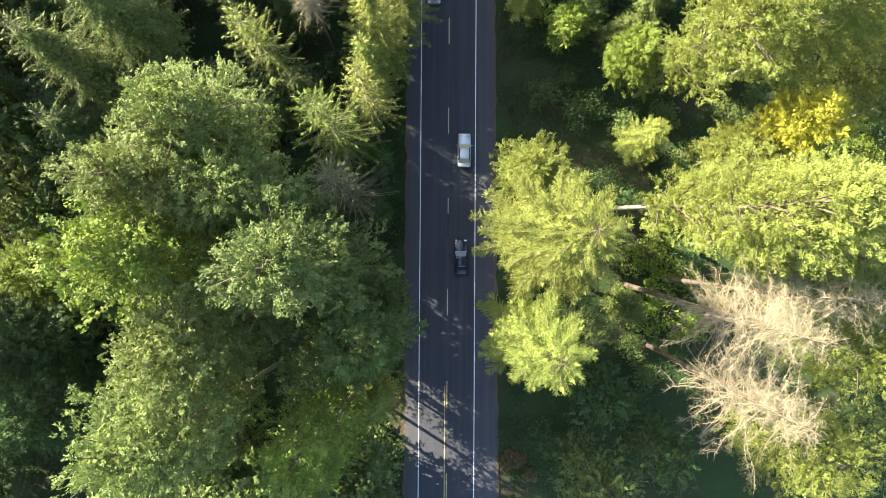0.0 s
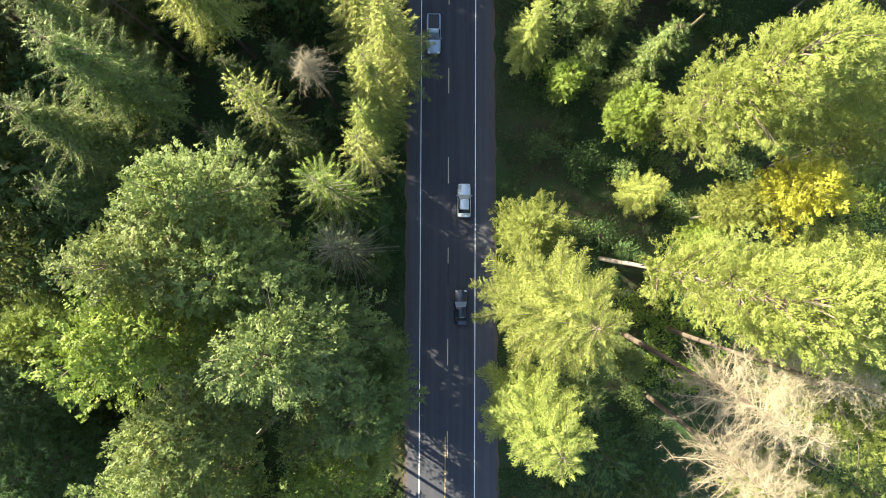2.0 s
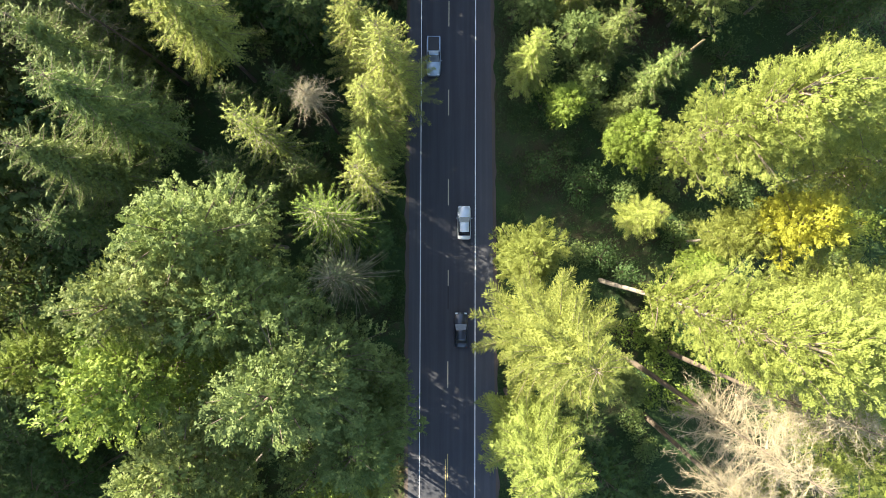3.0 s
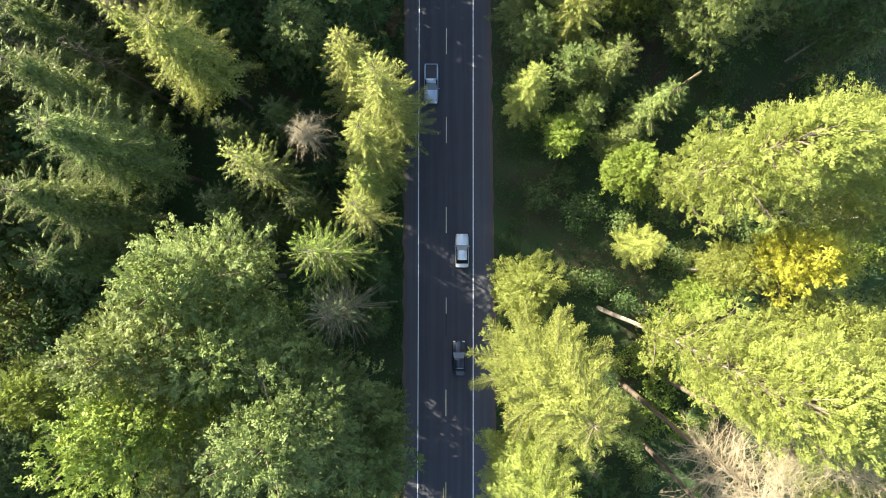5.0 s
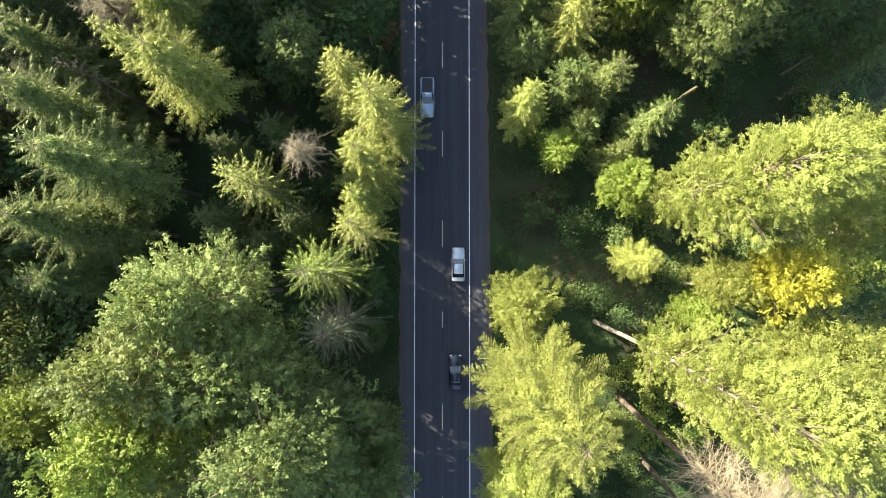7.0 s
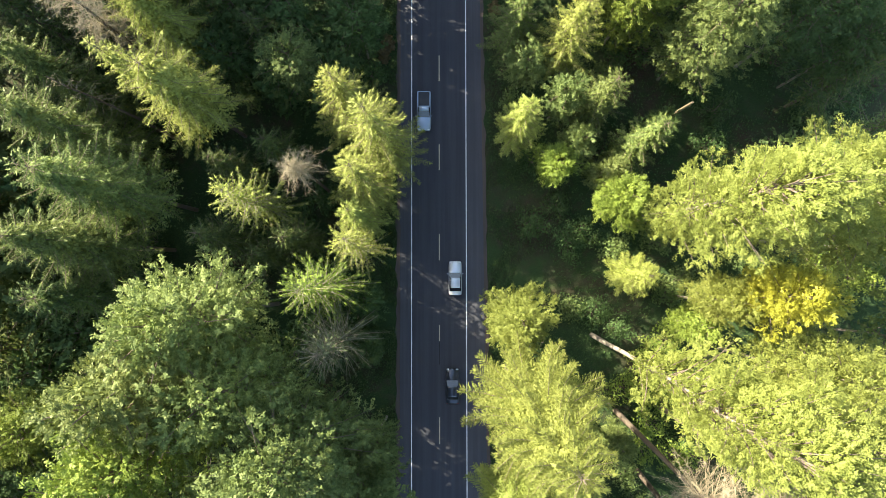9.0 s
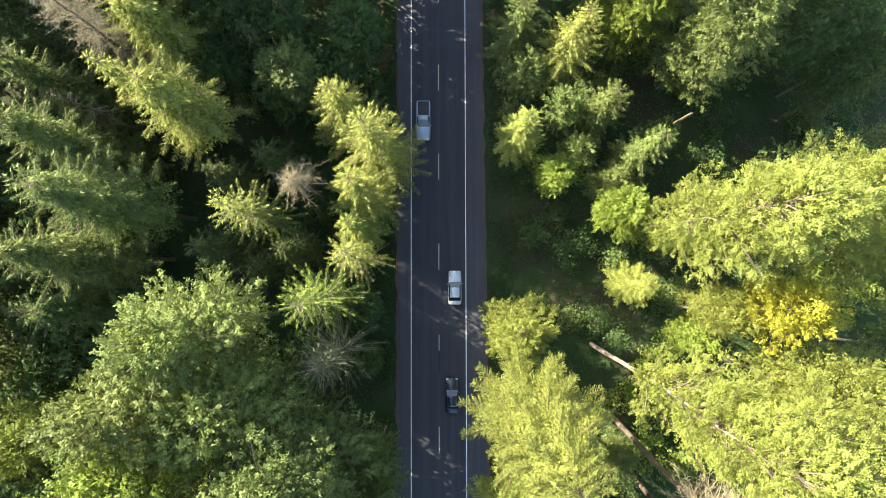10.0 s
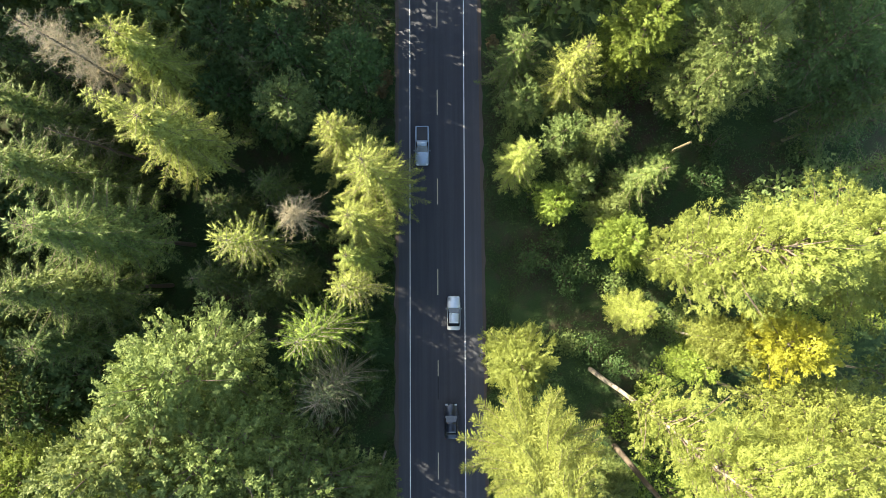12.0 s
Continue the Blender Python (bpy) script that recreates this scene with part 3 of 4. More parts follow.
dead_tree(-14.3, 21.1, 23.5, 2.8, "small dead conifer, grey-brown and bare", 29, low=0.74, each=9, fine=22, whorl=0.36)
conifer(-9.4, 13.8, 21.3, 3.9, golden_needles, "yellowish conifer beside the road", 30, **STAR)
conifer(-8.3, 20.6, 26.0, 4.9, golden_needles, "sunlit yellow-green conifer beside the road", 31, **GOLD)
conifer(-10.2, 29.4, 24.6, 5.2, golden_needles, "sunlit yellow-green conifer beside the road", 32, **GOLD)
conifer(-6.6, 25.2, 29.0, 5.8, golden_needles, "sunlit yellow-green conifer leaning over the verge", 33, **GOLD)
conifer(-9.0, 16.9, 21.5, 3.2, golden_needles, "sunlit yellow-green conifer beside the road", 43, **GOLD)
conifer(-12.6, 9.0, 27.0, 5.4, fresh_leaves, "conifer with stiff star-shaped pale boughs", 34, **STAR)
conifer(-11.5, 2.8, 25.2, 5.0, thin_needles, "thin grey-green conifer with sparse needles", 35, droop=-0.02, whorl=1.3, each=9, star=0.45, fan_wide=0.05, taper=0.6, bushy=1.2, sparse=0.6, core=0.1, bark=grey_bark)
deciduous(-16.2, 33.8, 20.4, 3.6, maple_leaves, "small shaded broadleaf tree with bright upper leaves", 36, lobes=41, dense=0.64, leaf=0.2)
deciduous(-9.6, 39.8, 17.2, 4.2, shaded_leaves, "small shaded broadleaf tree beside the road", 37, lobes=41, dense=0.64, leaf=0.2)
deciduous(-17.6, 41.0, 17.6, 4.6, shaded_leaves, "small shaded broadleaf tree", 38, lobes=41, dense=0.64, leaf=0.2)
deciduous(-23.6, 41.2, 20.0, 4.4, shaded_leaves, "small shaded broadleaf tree", 49, lobes=41, dense=0.64, leaf=0.2)
deciduous(-24.8, 35.8, 16.6, 3.4, shaded_leaves, "small shaded broadleaf tree", 50, lobes=32, dense=0.64, leaf=0.2)
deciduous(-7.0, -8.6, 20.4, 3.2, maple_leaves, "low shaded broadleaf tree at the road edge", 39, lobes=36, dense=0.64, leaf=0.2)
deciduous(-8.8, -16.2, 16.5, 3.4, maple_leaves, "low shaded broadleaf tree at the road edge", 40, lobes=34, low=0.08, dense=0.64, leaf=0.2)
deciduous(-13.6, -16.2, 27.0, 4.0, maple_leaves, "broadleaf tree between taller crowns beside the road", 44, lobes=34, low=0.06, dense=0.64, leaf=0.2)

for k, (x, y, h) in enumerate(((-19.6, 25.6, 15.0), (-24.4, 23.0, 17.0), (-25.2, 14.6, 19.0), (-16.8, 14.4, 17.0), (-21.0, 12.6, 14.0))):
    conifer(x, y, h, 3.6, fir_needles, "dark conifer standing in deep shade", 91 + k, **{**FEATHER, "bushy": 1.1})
deciduous(-8.8, 7.2, 9.4, 2.6, shaded_leaves, "low shaded tree on the road verge", 96, lobes=28, low=0.1, dense=0.64, leaf=0.2)
deciduous(-8.9, 1.0, 8.4, 2.5, shaded_leaves, "low shaded tree on the road verge", 97, lobes=26, low=0.1, dense=0.64, leaf=0.2)

# ---- trees east of the road ----
R_BIG = "tall broadleaf tree in full sun with a yellow-green crown"
conifer(9.8, 28.2, 19.0, 3.3, golden_needles, "small sunlit yellow-green conifer", 51, droop=0.0, star=0.4, each=8, whorl=0.55)
deciduous(14.2, 23.4, 12.4, 2.9, fresh_leaves, "small bright green broadleaf tree", 52, ragged=0.24, billow=0.2, lobes=32, low=0.25, dense=0.64, leaf=0.2)
conifer(23.6, 25.8, 20.4, 3.4, spruce_needles, "slim conifer with sunlit boughs", 53, **FEATHER)
conifer(19.0, 31.0, 18.8, 4.4, spruce_needles, "dull green conifer with fine boughs", 54, **FEATHER)
conifer(15.1, 37.6, 22.8, 4.6, golden_needles, "conifer with a sunlit yellow top", 55, **GOLD)
deciduous(14.8, 31.4, 14.8, 2.7, maple_leaves, "small shaded broadleaf tree by the verge", 85, lobes=28, low=0.2, dense=0.64, leaf=0.2)
conifer(9.4, 40.4, 18.4, 4.4, spruce_needles, "small green conifer beside the road", 56, **GOLD)
deciduous(29.8, 36.8, 29.5, 5.4, alder_leaves, "large broadleaf tree, half in shade", 57, ragged=0.26, plump=0.3, rise=0.06, lobes=80, low=0.12)
deciduous(22.4, 41.6, 24.0, 4.6, fresh_leaves, "broadleaf tree with a green crown in dappled light", 58, lobes=52, low=0.15)
# the next two carry their shade in a darker leaf colour
deciduous(40.2, 38.4, 28.0, 5.6, shaded_leaves, "broad shaded broadleaf tree", 59, lobes=64, dense=0.64, leaf=0.2)
deciduous(46.0, 35.6, 21.0, 5.0, shaded_leaves, "broad shaded broadleaf tree", 86, lobes=46, dense=0.64, leaf=0.2)
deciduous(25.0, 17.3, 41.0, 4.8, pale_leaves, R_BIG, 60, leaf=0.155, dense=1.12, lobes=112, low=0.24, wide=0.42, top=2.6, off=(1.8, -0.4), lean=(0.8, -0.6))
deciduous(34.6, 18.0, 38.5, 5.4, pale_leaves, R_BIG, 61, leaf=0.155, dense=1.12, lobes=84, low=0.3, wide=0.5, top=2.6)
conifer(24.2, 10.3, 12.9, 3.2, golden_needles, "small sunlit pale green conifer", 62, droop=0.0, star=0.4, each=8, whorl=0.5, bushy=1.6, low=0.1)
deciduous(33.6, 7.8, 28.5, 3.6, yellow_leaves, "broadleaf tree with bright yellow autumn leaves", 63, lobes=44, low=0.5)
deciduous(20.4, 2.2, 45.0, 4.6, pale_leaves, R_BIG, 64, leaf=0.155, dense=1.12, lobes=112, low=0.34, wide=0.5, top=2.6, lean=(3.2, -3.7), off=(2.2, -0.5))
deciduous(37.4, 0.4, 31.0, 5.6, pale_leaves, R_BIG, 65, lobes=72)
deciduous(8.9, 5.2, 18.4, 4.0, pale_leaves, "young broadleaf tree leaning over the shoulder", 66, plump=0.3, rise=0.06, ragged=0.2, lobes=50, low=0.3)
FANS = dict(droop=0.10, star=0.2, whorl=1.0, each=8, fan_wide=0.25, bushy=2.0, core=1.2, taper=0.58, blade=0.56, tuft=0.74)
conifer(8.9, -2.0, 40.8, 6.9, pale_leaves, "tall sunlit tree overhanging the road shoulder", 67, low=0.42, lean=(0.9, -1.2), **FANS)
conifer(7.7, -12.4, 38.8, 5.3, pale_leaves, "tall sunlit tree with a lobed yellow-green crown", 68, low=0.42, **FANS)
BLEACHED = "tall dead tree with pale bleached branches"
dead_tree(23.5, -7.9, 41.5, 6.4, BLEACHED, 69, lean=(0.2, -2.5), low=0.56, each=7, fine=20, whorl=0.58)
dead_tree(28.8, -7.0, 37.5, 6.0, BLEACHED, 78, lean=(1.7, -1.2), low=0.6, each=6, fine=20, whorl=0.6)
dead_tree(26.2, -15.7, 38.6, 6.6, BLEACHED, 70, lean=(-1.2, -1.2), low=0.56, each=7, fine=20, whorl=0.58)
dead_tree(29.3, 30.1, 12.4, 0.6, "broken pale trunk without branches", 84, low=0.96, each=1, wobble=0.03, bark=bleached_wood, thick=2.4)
deciduous(27.4, 28.5, 10.8, 2.4, shaded_leaves, "low shaded tree beside a broken trunk", 90, lobes=26, low=0.15, dense=0.64, leaf=0.2)
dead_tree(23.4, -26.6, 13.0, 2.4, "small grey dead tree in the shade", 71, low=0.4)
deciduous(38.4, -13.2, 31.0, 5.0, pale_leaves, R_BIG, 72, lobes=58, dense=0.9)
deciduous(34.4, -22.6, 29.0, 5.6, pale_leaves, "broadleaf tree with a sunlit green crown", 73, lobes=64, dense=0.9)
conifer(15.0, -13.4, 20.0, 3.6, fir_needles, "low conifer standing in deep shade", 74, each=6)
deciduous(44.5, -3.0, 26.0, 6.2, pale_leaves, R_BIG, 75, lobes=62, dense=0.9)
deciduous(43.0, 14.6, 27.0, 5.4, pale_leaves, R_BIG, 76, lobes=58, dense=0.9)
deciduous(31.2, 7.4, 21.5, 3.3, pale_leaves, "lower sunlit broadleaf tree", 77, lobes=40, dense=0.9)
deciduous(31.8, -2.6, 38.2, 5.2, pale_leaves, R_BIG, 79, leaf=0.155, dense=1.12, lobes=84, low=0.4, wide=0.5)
deciduous(10.6, 35.6, 13.4, 3.0, maple_leaves, "small shaded broadleaf tree by the verge", 80, lobes=30, low=0.2, dense=0.64, leaf=0.2)
deciduous(17.0, 26.4, 11.0, 2.8, maple_leaves, "small shaded broadleaf tree by the verge", 81, lobes=28, low=0.2, dense=0.64, leaf=0.2)
deciduous(20.6, 22.8, 12.2, 2.6, alder_leaves, "small broadleaf tree in dappled light", 82, lobes=28, low=0.2, dense=0.64, leaf=0.2)
deciduous(21.4, 19.0, 17.0, 3.3, fresh_leaves, "bright green broadleaf tree under taller neighbours", 83, ragged=0.24, billow=0.2, lobes=40, low=0.2)
deciduous(30.6, 4.2, 12.6, 2.8, fresh_leaves, "low bright green tree between taller trunks", 87, lobes=30, low=0.15, dense=0.64, leaf=0.2)
deciduous(21.6, -10.2, 10.6, 2.4, alder_leaves, "low leafy tree at the foot of dead trunks", 88, lobes=26, low=0.1, dense=0.64, leaf=0.2)

# ---- understorey, grass and the woods around ----
place = random.Random(5)
kinds = [
    shrub(-30.0, 4.0, 4.2, 2.6, shaded_leaves, "low shaded shrub on the forest floor", 201),
    shrub(12.0, 16.8, 6.0, 2.4, shaded_leaves, "low shaded shrub on the forest floor", 202),
    shrub(17.0, 6.0, 3.0, 2.2, maple_leaves, "low shaded shrub on the forest floor", 203),
    shrub(-9.0, 33.0, 3.4, 2.0, shaded_leaves, "low shaded shrub on the forest floor", 204),
]
sunny = shrub(26.8, -4.2, 3.6, 2.2, fresh_leaves, "leafy shrub in a patch of sun", 205, group="sunlit shrubs")
kinds.append(sunny)
for s in kinds:
    s.location.z += ground_z(s.location.x, s.location.y)
kinds.pop()
for x, y in ((29.0, -6.2), (26.4, -12.2), (31.5, -7.0), (33.0, -13.0), (24.2, -4.6), (30.5, -13.6), (27.5, -9.0), (34.5, -9.5), (27.6, -1.4), (29.4, 1.6), (47.5, 9.2), (52.7, 6.9), (57.4, 9.1), (50.6, 11.4), (54.6, 10.0), (56.8, 12.4)):
    copy_thing(sunny, pose(x, y, ground_z(x, y) - 0.12, 0, 0, 47 * x))
rusty = shrub(8.4, -30.2, 0.8, 1.0, dry_fern, "rusty brown bracken on the road verge", 206, 0.30, "bracken clumps", "bracken")
rusty.location.z += ground_z(8.4, -30.2)
for x, y in ((9.9, -31.4), (7.8, -32.0), (-6.6, -21.6), (-6.7, 42.0), (-7.2, 40.2), (7.4, 46.5), (-6.5, -23.0), (11.2, -33.0)):
    copy_thing(rusty, pose(x, y, ground_z(x, y) - 0.1, 0, 0, 61 * x))
for k in range(100):
    side = place.choice((-1, 1))
    x, y = side * place.uniform(8.2, 58), place.uniform(-44, 60)
    copy_thing(place.choice(kinds), pose(x, y, ground_z(x, y) - 0.12, 0, 0, place.uniform(0, 360)))

for k in range(46):
    x, y = place.uniform(-62, -38), place.uniform(-40, 48)
    copy_thing(place.choice(kinds), pose(x, y, ground_z(x, y) - 0.12, 0, 0, place.uniform(0, 360)))
for x, y in ((-57.4, -10.4), (-55.8, -12.0), (-57.0, -21.3), (-58.4, -19.6), (18.8, 16.0), (17.2, 14.6), (-55.2, -23.0), (54.3, 33.6), (49.6, 31.3), (59.0, 35.6), (27.9, 40.7), (30.9, 37.6), (33.9, 35.3), (37.0, 32.2), (24.8, 42.3)):
    copy_thing(kinds[0], pose(x, y, ground_z(x, y) - 0.12, 0, 0, 31 * x))
for x, y in ((31.9, 9.7), (33.9, 8.2), (39.3, 13.8), (41.5, 12.0), (37.0, 15.0), (30.1, 7.4), (-58.4, 7.0), (-57.0, 5.1), (-58.5, 4.0)):
    copy_thing(kinds[2], pose(x, y, ground_z(x, y) - 0.12, 0, 0, 53 * x))
WOOD = "woodland trees"
# the first two have darker leaf colours that stand in for shade
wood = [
    deciduous(-40.0, 4.0, 15.0, 4.6, shaded_leaves, "shaded broadleaf tree in the dense wood", 211, lobes=20, dense=0.31, leaf=0.56, group=WOOD, low=0.06),
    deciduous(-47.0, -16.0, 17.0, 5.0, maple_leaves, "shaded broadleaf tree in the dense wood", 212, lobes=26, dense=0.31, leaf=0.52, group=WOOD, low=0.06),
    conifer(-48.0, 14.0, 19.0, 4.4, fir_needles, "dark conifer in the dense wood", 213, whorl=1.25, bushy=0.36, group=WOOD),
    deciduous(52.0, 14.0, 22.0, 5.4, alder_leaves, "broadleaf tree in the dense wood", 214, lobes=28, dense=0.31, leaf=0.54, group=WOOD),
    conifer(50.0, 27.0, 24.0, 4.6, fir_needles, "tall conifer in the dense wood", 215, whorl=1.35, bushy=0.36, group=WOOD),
    # added shade caster: its copies stand mostly unseen and block the low sun
    deciduous(-24.0, 53.0, 34.0, 6.5, maple_leaves, "tall broadleaf tree added around the view to cast shade", 216, lobes=32, dense=0.5, leaf=0.95, group=WOOD, low=0.04),
]


def more(kind, x, y, turn):
    return copy_thing(wood[kind], pose(x, y, ground_z(x, y) - 0.1, 0, 0, turn))


more(0, -33.5, 7.5, 40), more(1, -40.5, -10.0, 80), more(0, -56.0, -6.5, 150), more(0, -30.0, -22.0, 220)
more(1, -37.5, -28.0, 10), more(0, -46.0, -24.0, 300), more(1, -25.0, -28.0, 190), more(2, -52.0, 22.0, 75), more(2, -48.0, 34.0, 130)
more(4, -41.0, 40.0, 60), more(2, -14.0, 47.0, 95), more(1, 17.0, -30.0, 35), more(0, -31.0, -10.0, 60)
more(0, 25.0, -27.0, 75), more(3, 47.0, -24.0, 140), more(3, 52.0, -12.0, 15), more(3, 52.0, 3.0, 260), more(1, 52.0, 40.0, 330)
# kind 5: unseen trees added to the north to shade road and crowns
more(5, -9.5, 60.0, 50), more(5, -24.5, 48.5, 110), more(5, -47.0, 52.0, 40), more(5, -55.0, 47.0, 10), more(3, -17.0, 54.0, 80), more(4, -10.0, 66.0, 140), more(5, -20.0, 63.0, 200)
more(5, -31.0, 46.5, 280), more(5, -39.0, 49.0, 330), more(5, -12.0, 72.0, 20), more(4, -24.0, 76.0, 160), more(4, -9.5, 47.5, 220)
more(2, 33.0, 46.0, 10), more(1, 44.0, 24.0, 60), more(0, 17.5, -20.0, 100), more(3, 38.0, 44.0, 20)
more(5, -27.0, -30.0, 10), more(5, -17.0, -31.0, 120), more(1, -10.5, -30.0, 200), more(4, -9.0, -37.0, 280), more(1, -12.0, -42.0, 30)
more(5, -22.0, -43.0, 60), more(5, -36.0, -40.0, 60), more(1, -9.6, -29.4, 110), more(0, -13.8, -26.6, 50), more(1, -9.4, -34.5, 240), more(0, -13.5, -8.0, 160)
more(0, -28.0, 2.0, 130), more(0, -16.5, 1.0, 200), more(3, -50.0, 2.0, 30)
more(4, -53.0, 28.0, 190), more(2, -44.0, 33.5, 40), more(4, -47.0, 40.0, 300)
# the kind 5 pair is added beyond the northern edge of view for shade
more(5, 12.5, 55.0, 140), more(5, 37.0, 50.0, 10), more(4, 47.0, 33.0, 70)
# unseen row added in the west to keep the left side in shade
more(5, -60.0, 16.0, 30), more(5, -61.0, 25.0, 140), more(5, -60.0, 34.0, 250), more(5, -61.0, 43.0, 300), more(5, -58.5, -9.0, 80), more(5, -58.0, -16.0, 20)
more(5, -12.5, 52.5, 15).scale = (0.8, 0.8, 0.8)
# enlarged unseen pair, added to shade the north-eastern crowns
for tall in (more(5, 16.0, 50.0, 75), more(5, 25.5, 50.5, 190)):
    tall.scale = (1.2, 1.2, 1.25)
more(3, 59.0, 47.5, 40), more(1, -57.5, 4.5, 20), more(1, -58.5, -2.5, 150), more(1, -57.5, -33.0, 60), more(1, -58.0, 11.5, 250), more(0, -57.5, 5.1, 77), more(1, -57.5, 18.0, 300), more(5, -59.5, -24.0, 70), more(5, -59.0, -33.0, 190), more(0, -13.0, 34.5, 20), more(2, -20.5, 38.0, 80), more(2, -24.0, 43.0, 180), more(0, -18.5, 34.0, 250)
# more added shade trees, only their lower flanks within view
more(5, -53.0, 12.0, 33), more(5, -54.5, 22.0, 120), more(5, -53.5, -8.5, 300)
more(0, -44.5, 6.0, 20), more(0, -46.5, -1.0, 200), more(2, -43.0, 12.0, 40), more(0, -37.0, -3.0, 310), more(0, -47.0, 22.5, 90)
more(2, -50.0, 46.0, 20), more(2, -44.5, 48.0, 140), more(2, -55.0, 52.0, 260)
for k in range(9):
    a = k * 2.399963
    d = 74 + 36 * ((k * 0.618) % 1.0)
    x, y = d * math.cos(a), 4 + d * math.sin(a)
    if abs(x) > 11:
        more(place.choice((2, 4)), x, y, place.uniform(0, 360))
# unseen belt added up-sun, which shades open ground and road
for k in range(24):
    x, y = -65 - 13 * (k // 12) + place.uniform(-3, 3), -50 + 12.5 * (k % 12) + place.uniform(-3, 3)
    more(place.choice((3, 4, 5, 5)), x, y, place.uniform(0, 360))
more(1, 45.5, 42.5, 20), more(0, 49.0, 46.0, 120), more(3, 41.5, 46.5, 260)
for ob in scene.objects:
    if not ob.parent and ob.get("category") == "tree":
        ob.location.z = ground_z(ob.location.x, ob.location.y) - 0.12


def scatter(name, label, category, count, seed, x_of, long, wide, lift, material):
    """Countless small blades or leaves over the ground."""
    rng = np.random.default_rng(seed)
    x, y = x_of(rng, count), rng.uniform(-48, 66, count)
    keep = np.array([noise.noise((a * 0.22, b * 0.22, seed)) > -0.12 for a, b in zip(x, y)])
    x, y = x[keep], y[keep]
    z = np.array([ground_z(a, b) for a, b in zip(x, y)])
    size = long * rng.uniform(0.5, 1.4, len(x))
    up = rng.normal(size=(len(x), 3)) * np.array([1, 1, 0.3]) + np.array([0, 0, lift])
    at = np.stack([x, y, z + size * 0.4], 1)
    facing = rng.normal(size=(len(x), 3)) + np.array([0, 0, 0.6])
    mesh = mesh_of(name, [small_leaves(rng, at, facing, size, wide * size, up)], material)
    return tagged(new(name, mesh), label, category, kind="stuff")


def verge(rng, count):
    side = rng.choice([-1.0, 1.0], count)
    return np.where(side < 0, -5.6 - rng.gamma(1.6, 1.5, count), 6.5 + rng.gamma(1.8, 2.2, count))


def woods(rng, count):
    side = rng.choice([-1.0, 1.0], count)
    return side * rng.uniform(8.5, 58, count)


scatter("grass", "dark green rough grass along the road verge", "grass", 60000, 301, verge, 0.40, 0.18, 1.2, grass_blades)
scatter("undergrowth", "low ferns and leafy plants on the forest floor", "undergrowth", 85000, 302, woods, 0.28, 0.6, 0.5, shaded_leaves)


# ---- vehicles ----
glass_dark = plain_material("tinted_glass", (0.015, 0.018, 0.022), 0.06, specular=0.8)
tyre_rubber = plain_material("tyre_rubber", (0.02, 0.02, 0.02), 0.85, specular=0.2)
alloy = plain_material("alloy", (0.55, 0.56, 0.58), 0.35, 0.9)
lamp_clear = plain_material("lamp_lens", (0.75, 0.77, 0.80), 0.1)
lamp_red = plain_material("red_lens", (0.35, 0.02, 0.02), 0.2)
black_trim = plain_material("black_trim", (0.02, 0.02, 0.022), 0.5)
dark_blue_paint = plain_material("dark_blue_paint", (0.022, 0.028, 0.045), 0.3, 0.3, coat=0.8)
silver_paint = plain_material("silver_paint", (0.62, 0.65, 0.68), 0.32, 0.45, coat=0.8)
pale_blue_paint = plain_material("pale_blue_paint", (0.34, 0.42, 0.52), 0.32, 0.3, coat=0.8)


def loft(sections, corner=0.3):
    """A closed rounded body through sections (y, half width, bottom, top, half width at the top)."""
    bm = bmesh.new()
    rings = []
    for y, w, z0, z1, w1 in sections:
        c = corner * (z1 - z0) * 0.5
        half = [(w - 0.05, z0), (w, z0 + c), (w, z1 - 2.2 * c), (w1, z1 - 0.4 * c), (w1 - 0.35 * c, z1)]
        ring = half + [(-x, z) for x, z in reversed(half)]
        rings.append([bm.verts.new((x, y, z)) for x, z in ring])
    n = len(rings[0])
    for a, b in zip(rings, rings[1:]):
        for i in range(n):
            bm.faces.new((a[i], a[(i + 1) % n], b[(i + 1) % n], b[i]))
    bm.faces.new(rings[0])
    bm.faces.new(list(reversed(rings[-1])))
    bmesh.ops.recalc_face_normals(bm, faces=bm.faces)
    for face in bm.faces:
        face.smooth = True
    return bm


def panel(corners, thick=0.012):
    """A thin plate through four corners."""
    bm = bmesh.new()
    v = [Vector(c) for c in corners]
    n = (v[1] - v[0]).cross(v[3] - v[0]).normalized() * thick
    low, high = [bm.verts.new(p - n) for p in v], [bm.verts.new(p + n) for p in v]
    bm.faces.new(list(reversed(low)))
    bm.faces.new(high)
    for i in range(4):
        bm.faces.new((low[i], low[(i + 1) % 4], high[(i + 1) % 4], high[i]))
    bmesh.ops.recalc_face_normals(bm, faces=bm.faces)
    return bm


def rounded_box(size, at, bevel=0.03):
    bm = bmesh.new()
    bmesh.ops.create_cube(bm, size=1.0, matrix=Matrix.Translation(at) @ Matrix.Diagonal((*size, 1)))
    bmesh.ops.bevel(bm, geom=bm.edges[:], offset=bevel, segments=2, affect="EDGES")
    return bm


def wheel_disc(radius, width, inset=0.0):
    bm = bmesh.new()
    bmesh.ops.create_cone(bm, cap_ends=True, segments=24, radius1=radius, radius2=radius, depth=width, matrix=Matrix.Rotation(radians(90), 4, "Y"))
    rim = [e for e in bm.edges if len(e.link_faces) == 2 and any(len(f.verts) > 4 for f in e.link_faces)]
    bmesh.ops.bevel(bm, geom=rim, offset=min(0.03, width * 0.2), segments=2, affect="EDGES")
    return bm


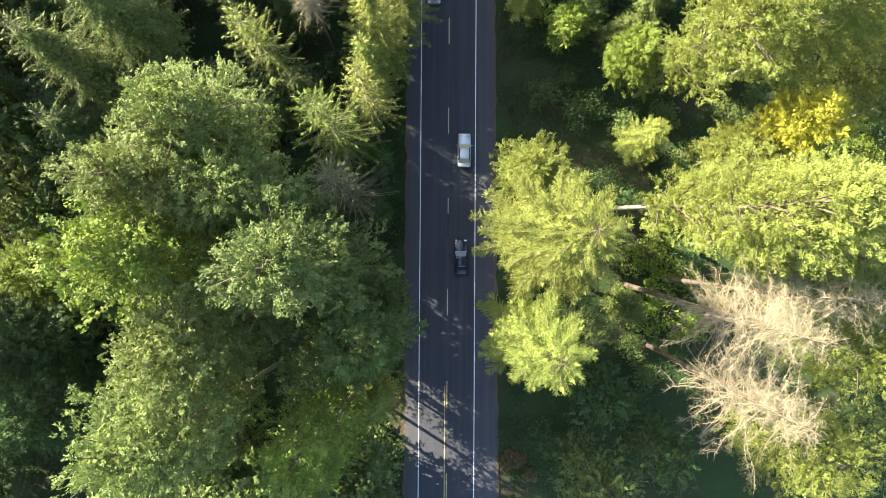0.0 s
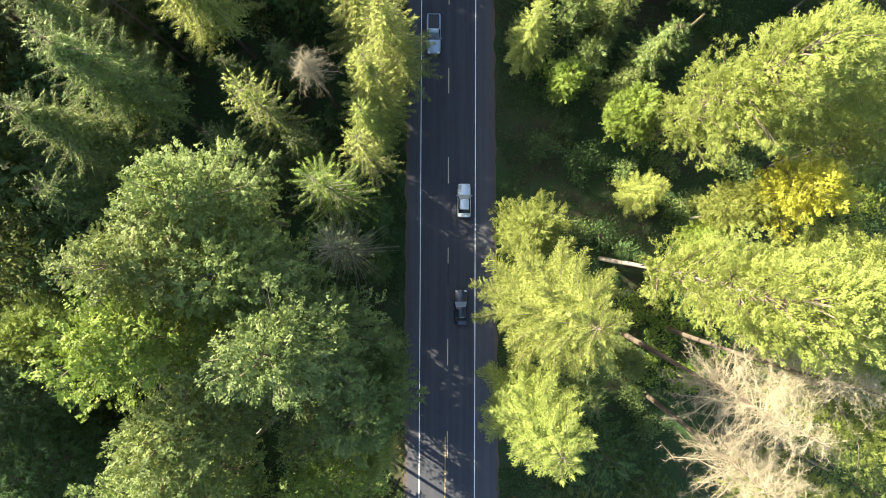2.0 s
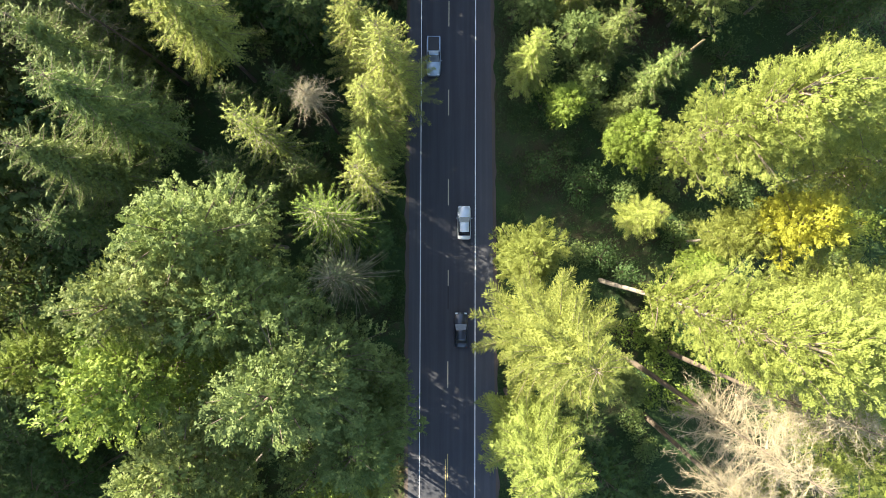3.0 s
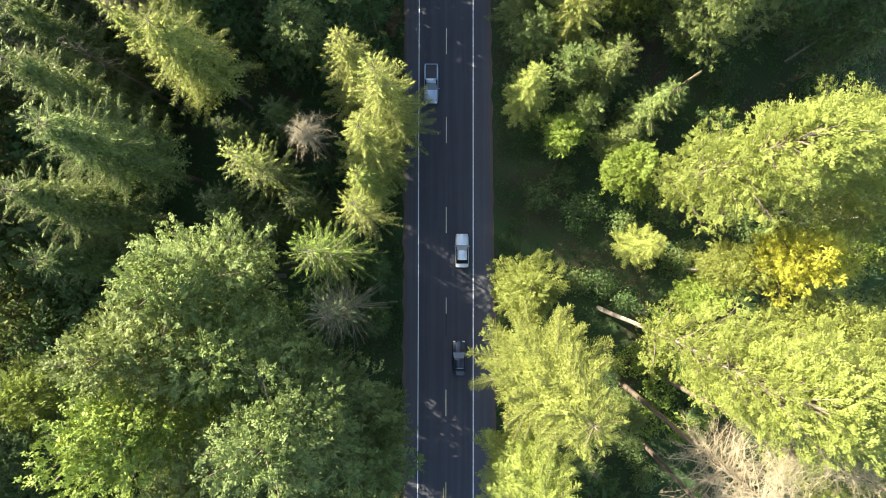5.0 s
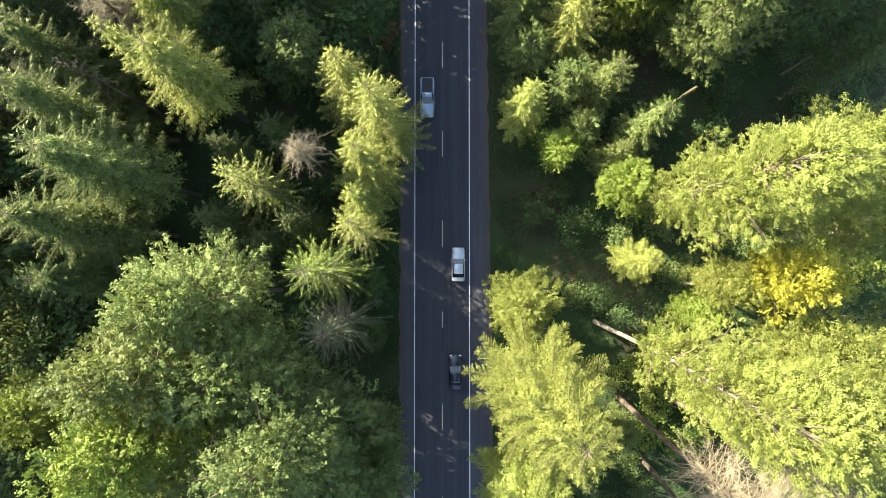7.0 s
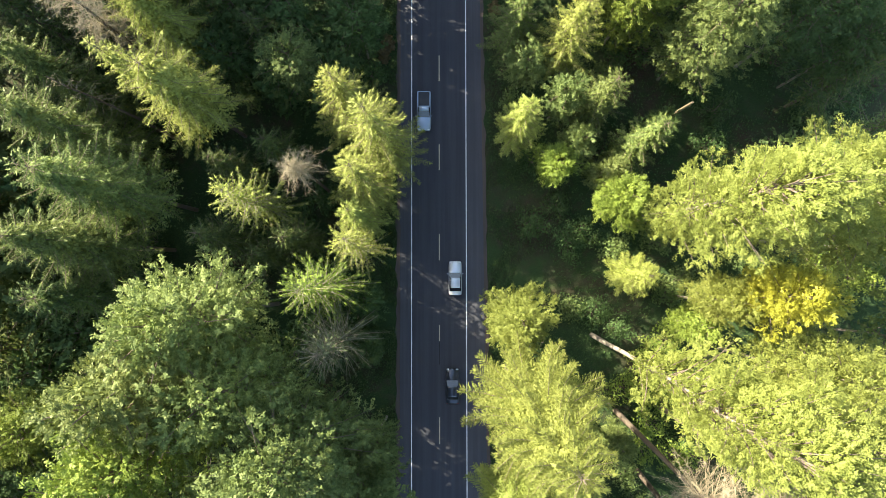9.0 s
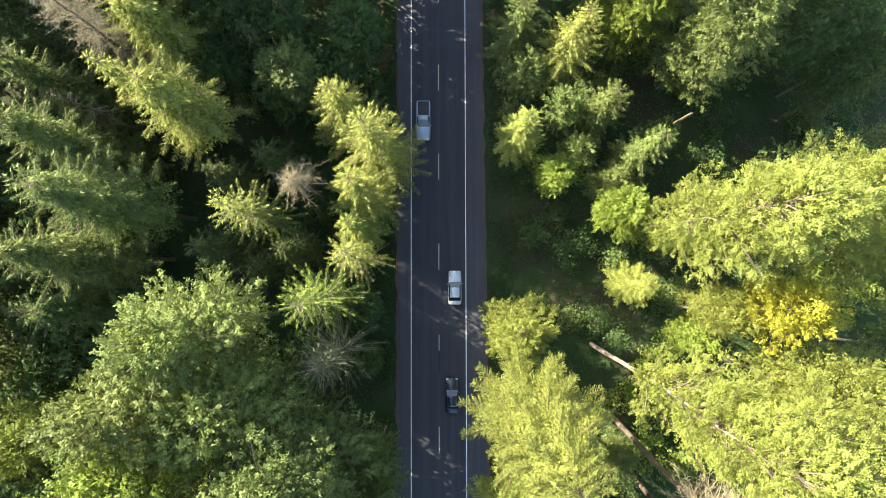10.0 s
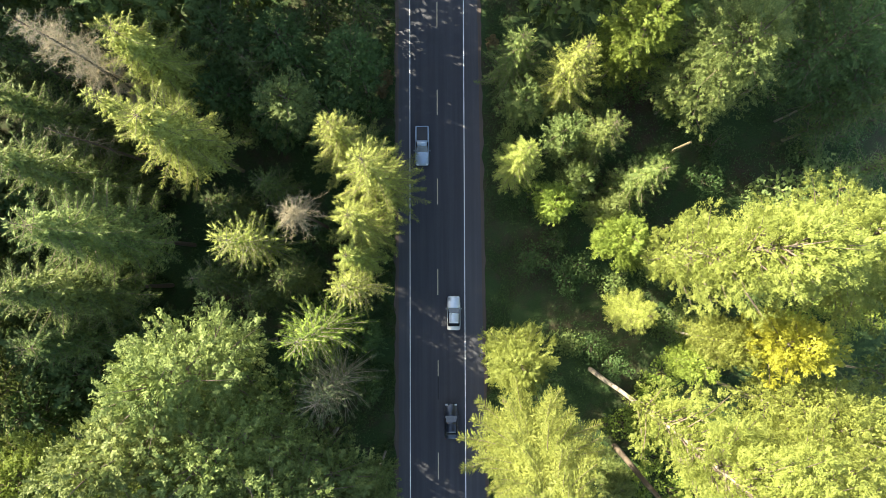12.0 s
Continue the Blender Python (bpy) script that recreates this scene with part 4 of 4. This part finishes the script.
def vehicle(name, x, y, heading, paint, label, length=4.6, width=1.82, height=1.5, truck=False, rails=False):
    """A car that points along its own +y: body, cabin glass, roof, lamps, mirrors and four wheels."""
    thing = tagged(new(name), label, "car", "vehicles on the road")
    l, w = length / 2, width / 2
    belt = 0.92 if not truck else 1.05
    body = part("body", (loft([(-l, w * 0.80, 0.42, belt - 0.10, w * 0.74), (-l + 0.12, w * 0.94, 0.30, belt - 0.02, w * 0.86), (-l + 0.7, w, 0.24, belt, w * 0.90), (0, w, 0.22, belt + 0.02, w * 0.91), (l - 1.2, w, 0.24, belt - 0.02, w * 0.90), (l - 0.35, w * 0.95, 0.28, belt - 0.14, w * 0.83), (l - 0.05, w * 0.80, 0.34, belt - 0.26, w * 0.70), (l, w * 0.70, 0.42, belt - 0.34, w * 0.6)], 0.32), paint), thing)
    front, back = (0.28 * l, -0.74 * l) if not truck else (0.30 * l, -0.16 * l)
    top_front, top_back = front - 0.62, back + (0.42 if not truck else 0.18)
    roof_z, rw, gw = height, w * 0.70, w * 0.86
    part("roof", (loft([(top_back - 0.03, rw * 0.94, roof_z - 0.10, roof_z - 0.015, rw * 0.90), (top_back + 0.2, rw, roof_z - 0.10, roof_z, rw * 0.93), (top_front - 0.2, rw, roof_z - 0.10, roof_z, rw * 0.93), (top_front + 0.03, rw * 0.95, roof_z - 0.10, roof_z - 0.02, rw * 0.90)], 0.5), paint), body)
    lo, hi = belt - 0.03, roof_z - 0.07
    part("windscreen", (panel([(-gw, front + 0.12, lo), (gw, front + 0.12, lo), (rw, top_front, hi), (-rw, top_front, hi)]), glass_dark), body)
    part("rear_window", (panel([(gw, back - 0.08, lo), (-gw, back - 0.08, lo), (-rw, top_back, hi), (rw, top_back, hi)]), glass_dark), body)
    for side in (-1, 1):
        part("side_window", (panel([(side * gw, back, lo), (side * gw, front, lo), (side * rw, top_front, hi), (side * rw, top_back, hi)]), glass_dark), body)
        part("mirror", (rounded_box((0.20, 0.10, 0.14), (side * (w + 0.08), front - 0.05, belt + 0.06), 0.03), paint), body)
        part("headlight", (rounded_box((0.36, 0.22, 0.14), (side * w * 0.66, l - 0.16, belt - 0.26), 0.04), lamp_clear), body)
        part("tail_light", (rounded_box((0.26, 0.10, 0.18), (side * w * 0.72, -l + 0.05, belt - 0.16), 0.03), lamp_red), body)
        if rails:
            part("roof_rail", (rounded_box((0.05, 0.85 * (top_front - top_back), 0.05), (side * rw * 0.82, (top_front + top_back) / 2, roof_z + 0.025), 0.015), alloy), body)
        for end in (-1, 1):
            tyre = part("tyre", (wheel_disc(0.33, 0.21), tyre_rubber), thing)
            tyre.location = (side * (w - 0.12), end * l * 0.61, 0.33)
            part("rim", (wheel_disc(0.21, 0.215), alloy), tyre)
    part("grille", (rounded_box((0.9, 0.06, 0.14), (0, l - 0.01, belt - 0.42), 0.02), black_trim), body)
    part("rear_bumper", (rounded_box((w * 1.5, 0.10, 0.16), (0, -l + 0.01, 0.52), 0.03), black_trim), body)
    if truck:
        part("bed_floor", (rounded_box((w * 1.52, l * 0.70, 0.03), (0, -0.60 * l, belt + 0.02), 0.01), black_trim), body)
        for side in (-1, 1):
            part("bed_rail", (rounded_box((0.10, l * 0.74, 0.14), (side * w * 0.86, -0.60 * l, belt + 0.05), 0.03), paint), body)
        part("tailgate", (rounded_box((w * 1.72, 0.08, 0.16), (0, -l * 0.965, belt + 0.04), 0.03), paint), body)
    thing.matrix_basis = pose(x, y, 0.004, 0, 0, heading)
    return thing


vehicle("sedan", 1.75, -4.4, 0, dark_blue_paint, "dark blue sedan driving along the shaded lane")
vehicle("station_wagon", 2.15, 9.8, 0, silver_paint, "silver station wagon with roof rails in the lane", 4.5, 1.80, 1.52, rails=True)
vehicle("pickup_truck", -2.0, 32.2, 180, pale_blue_paint, "pale blue pickup truck in the oncoming lane", 5.3, 1.92, 1.80, truck=True)
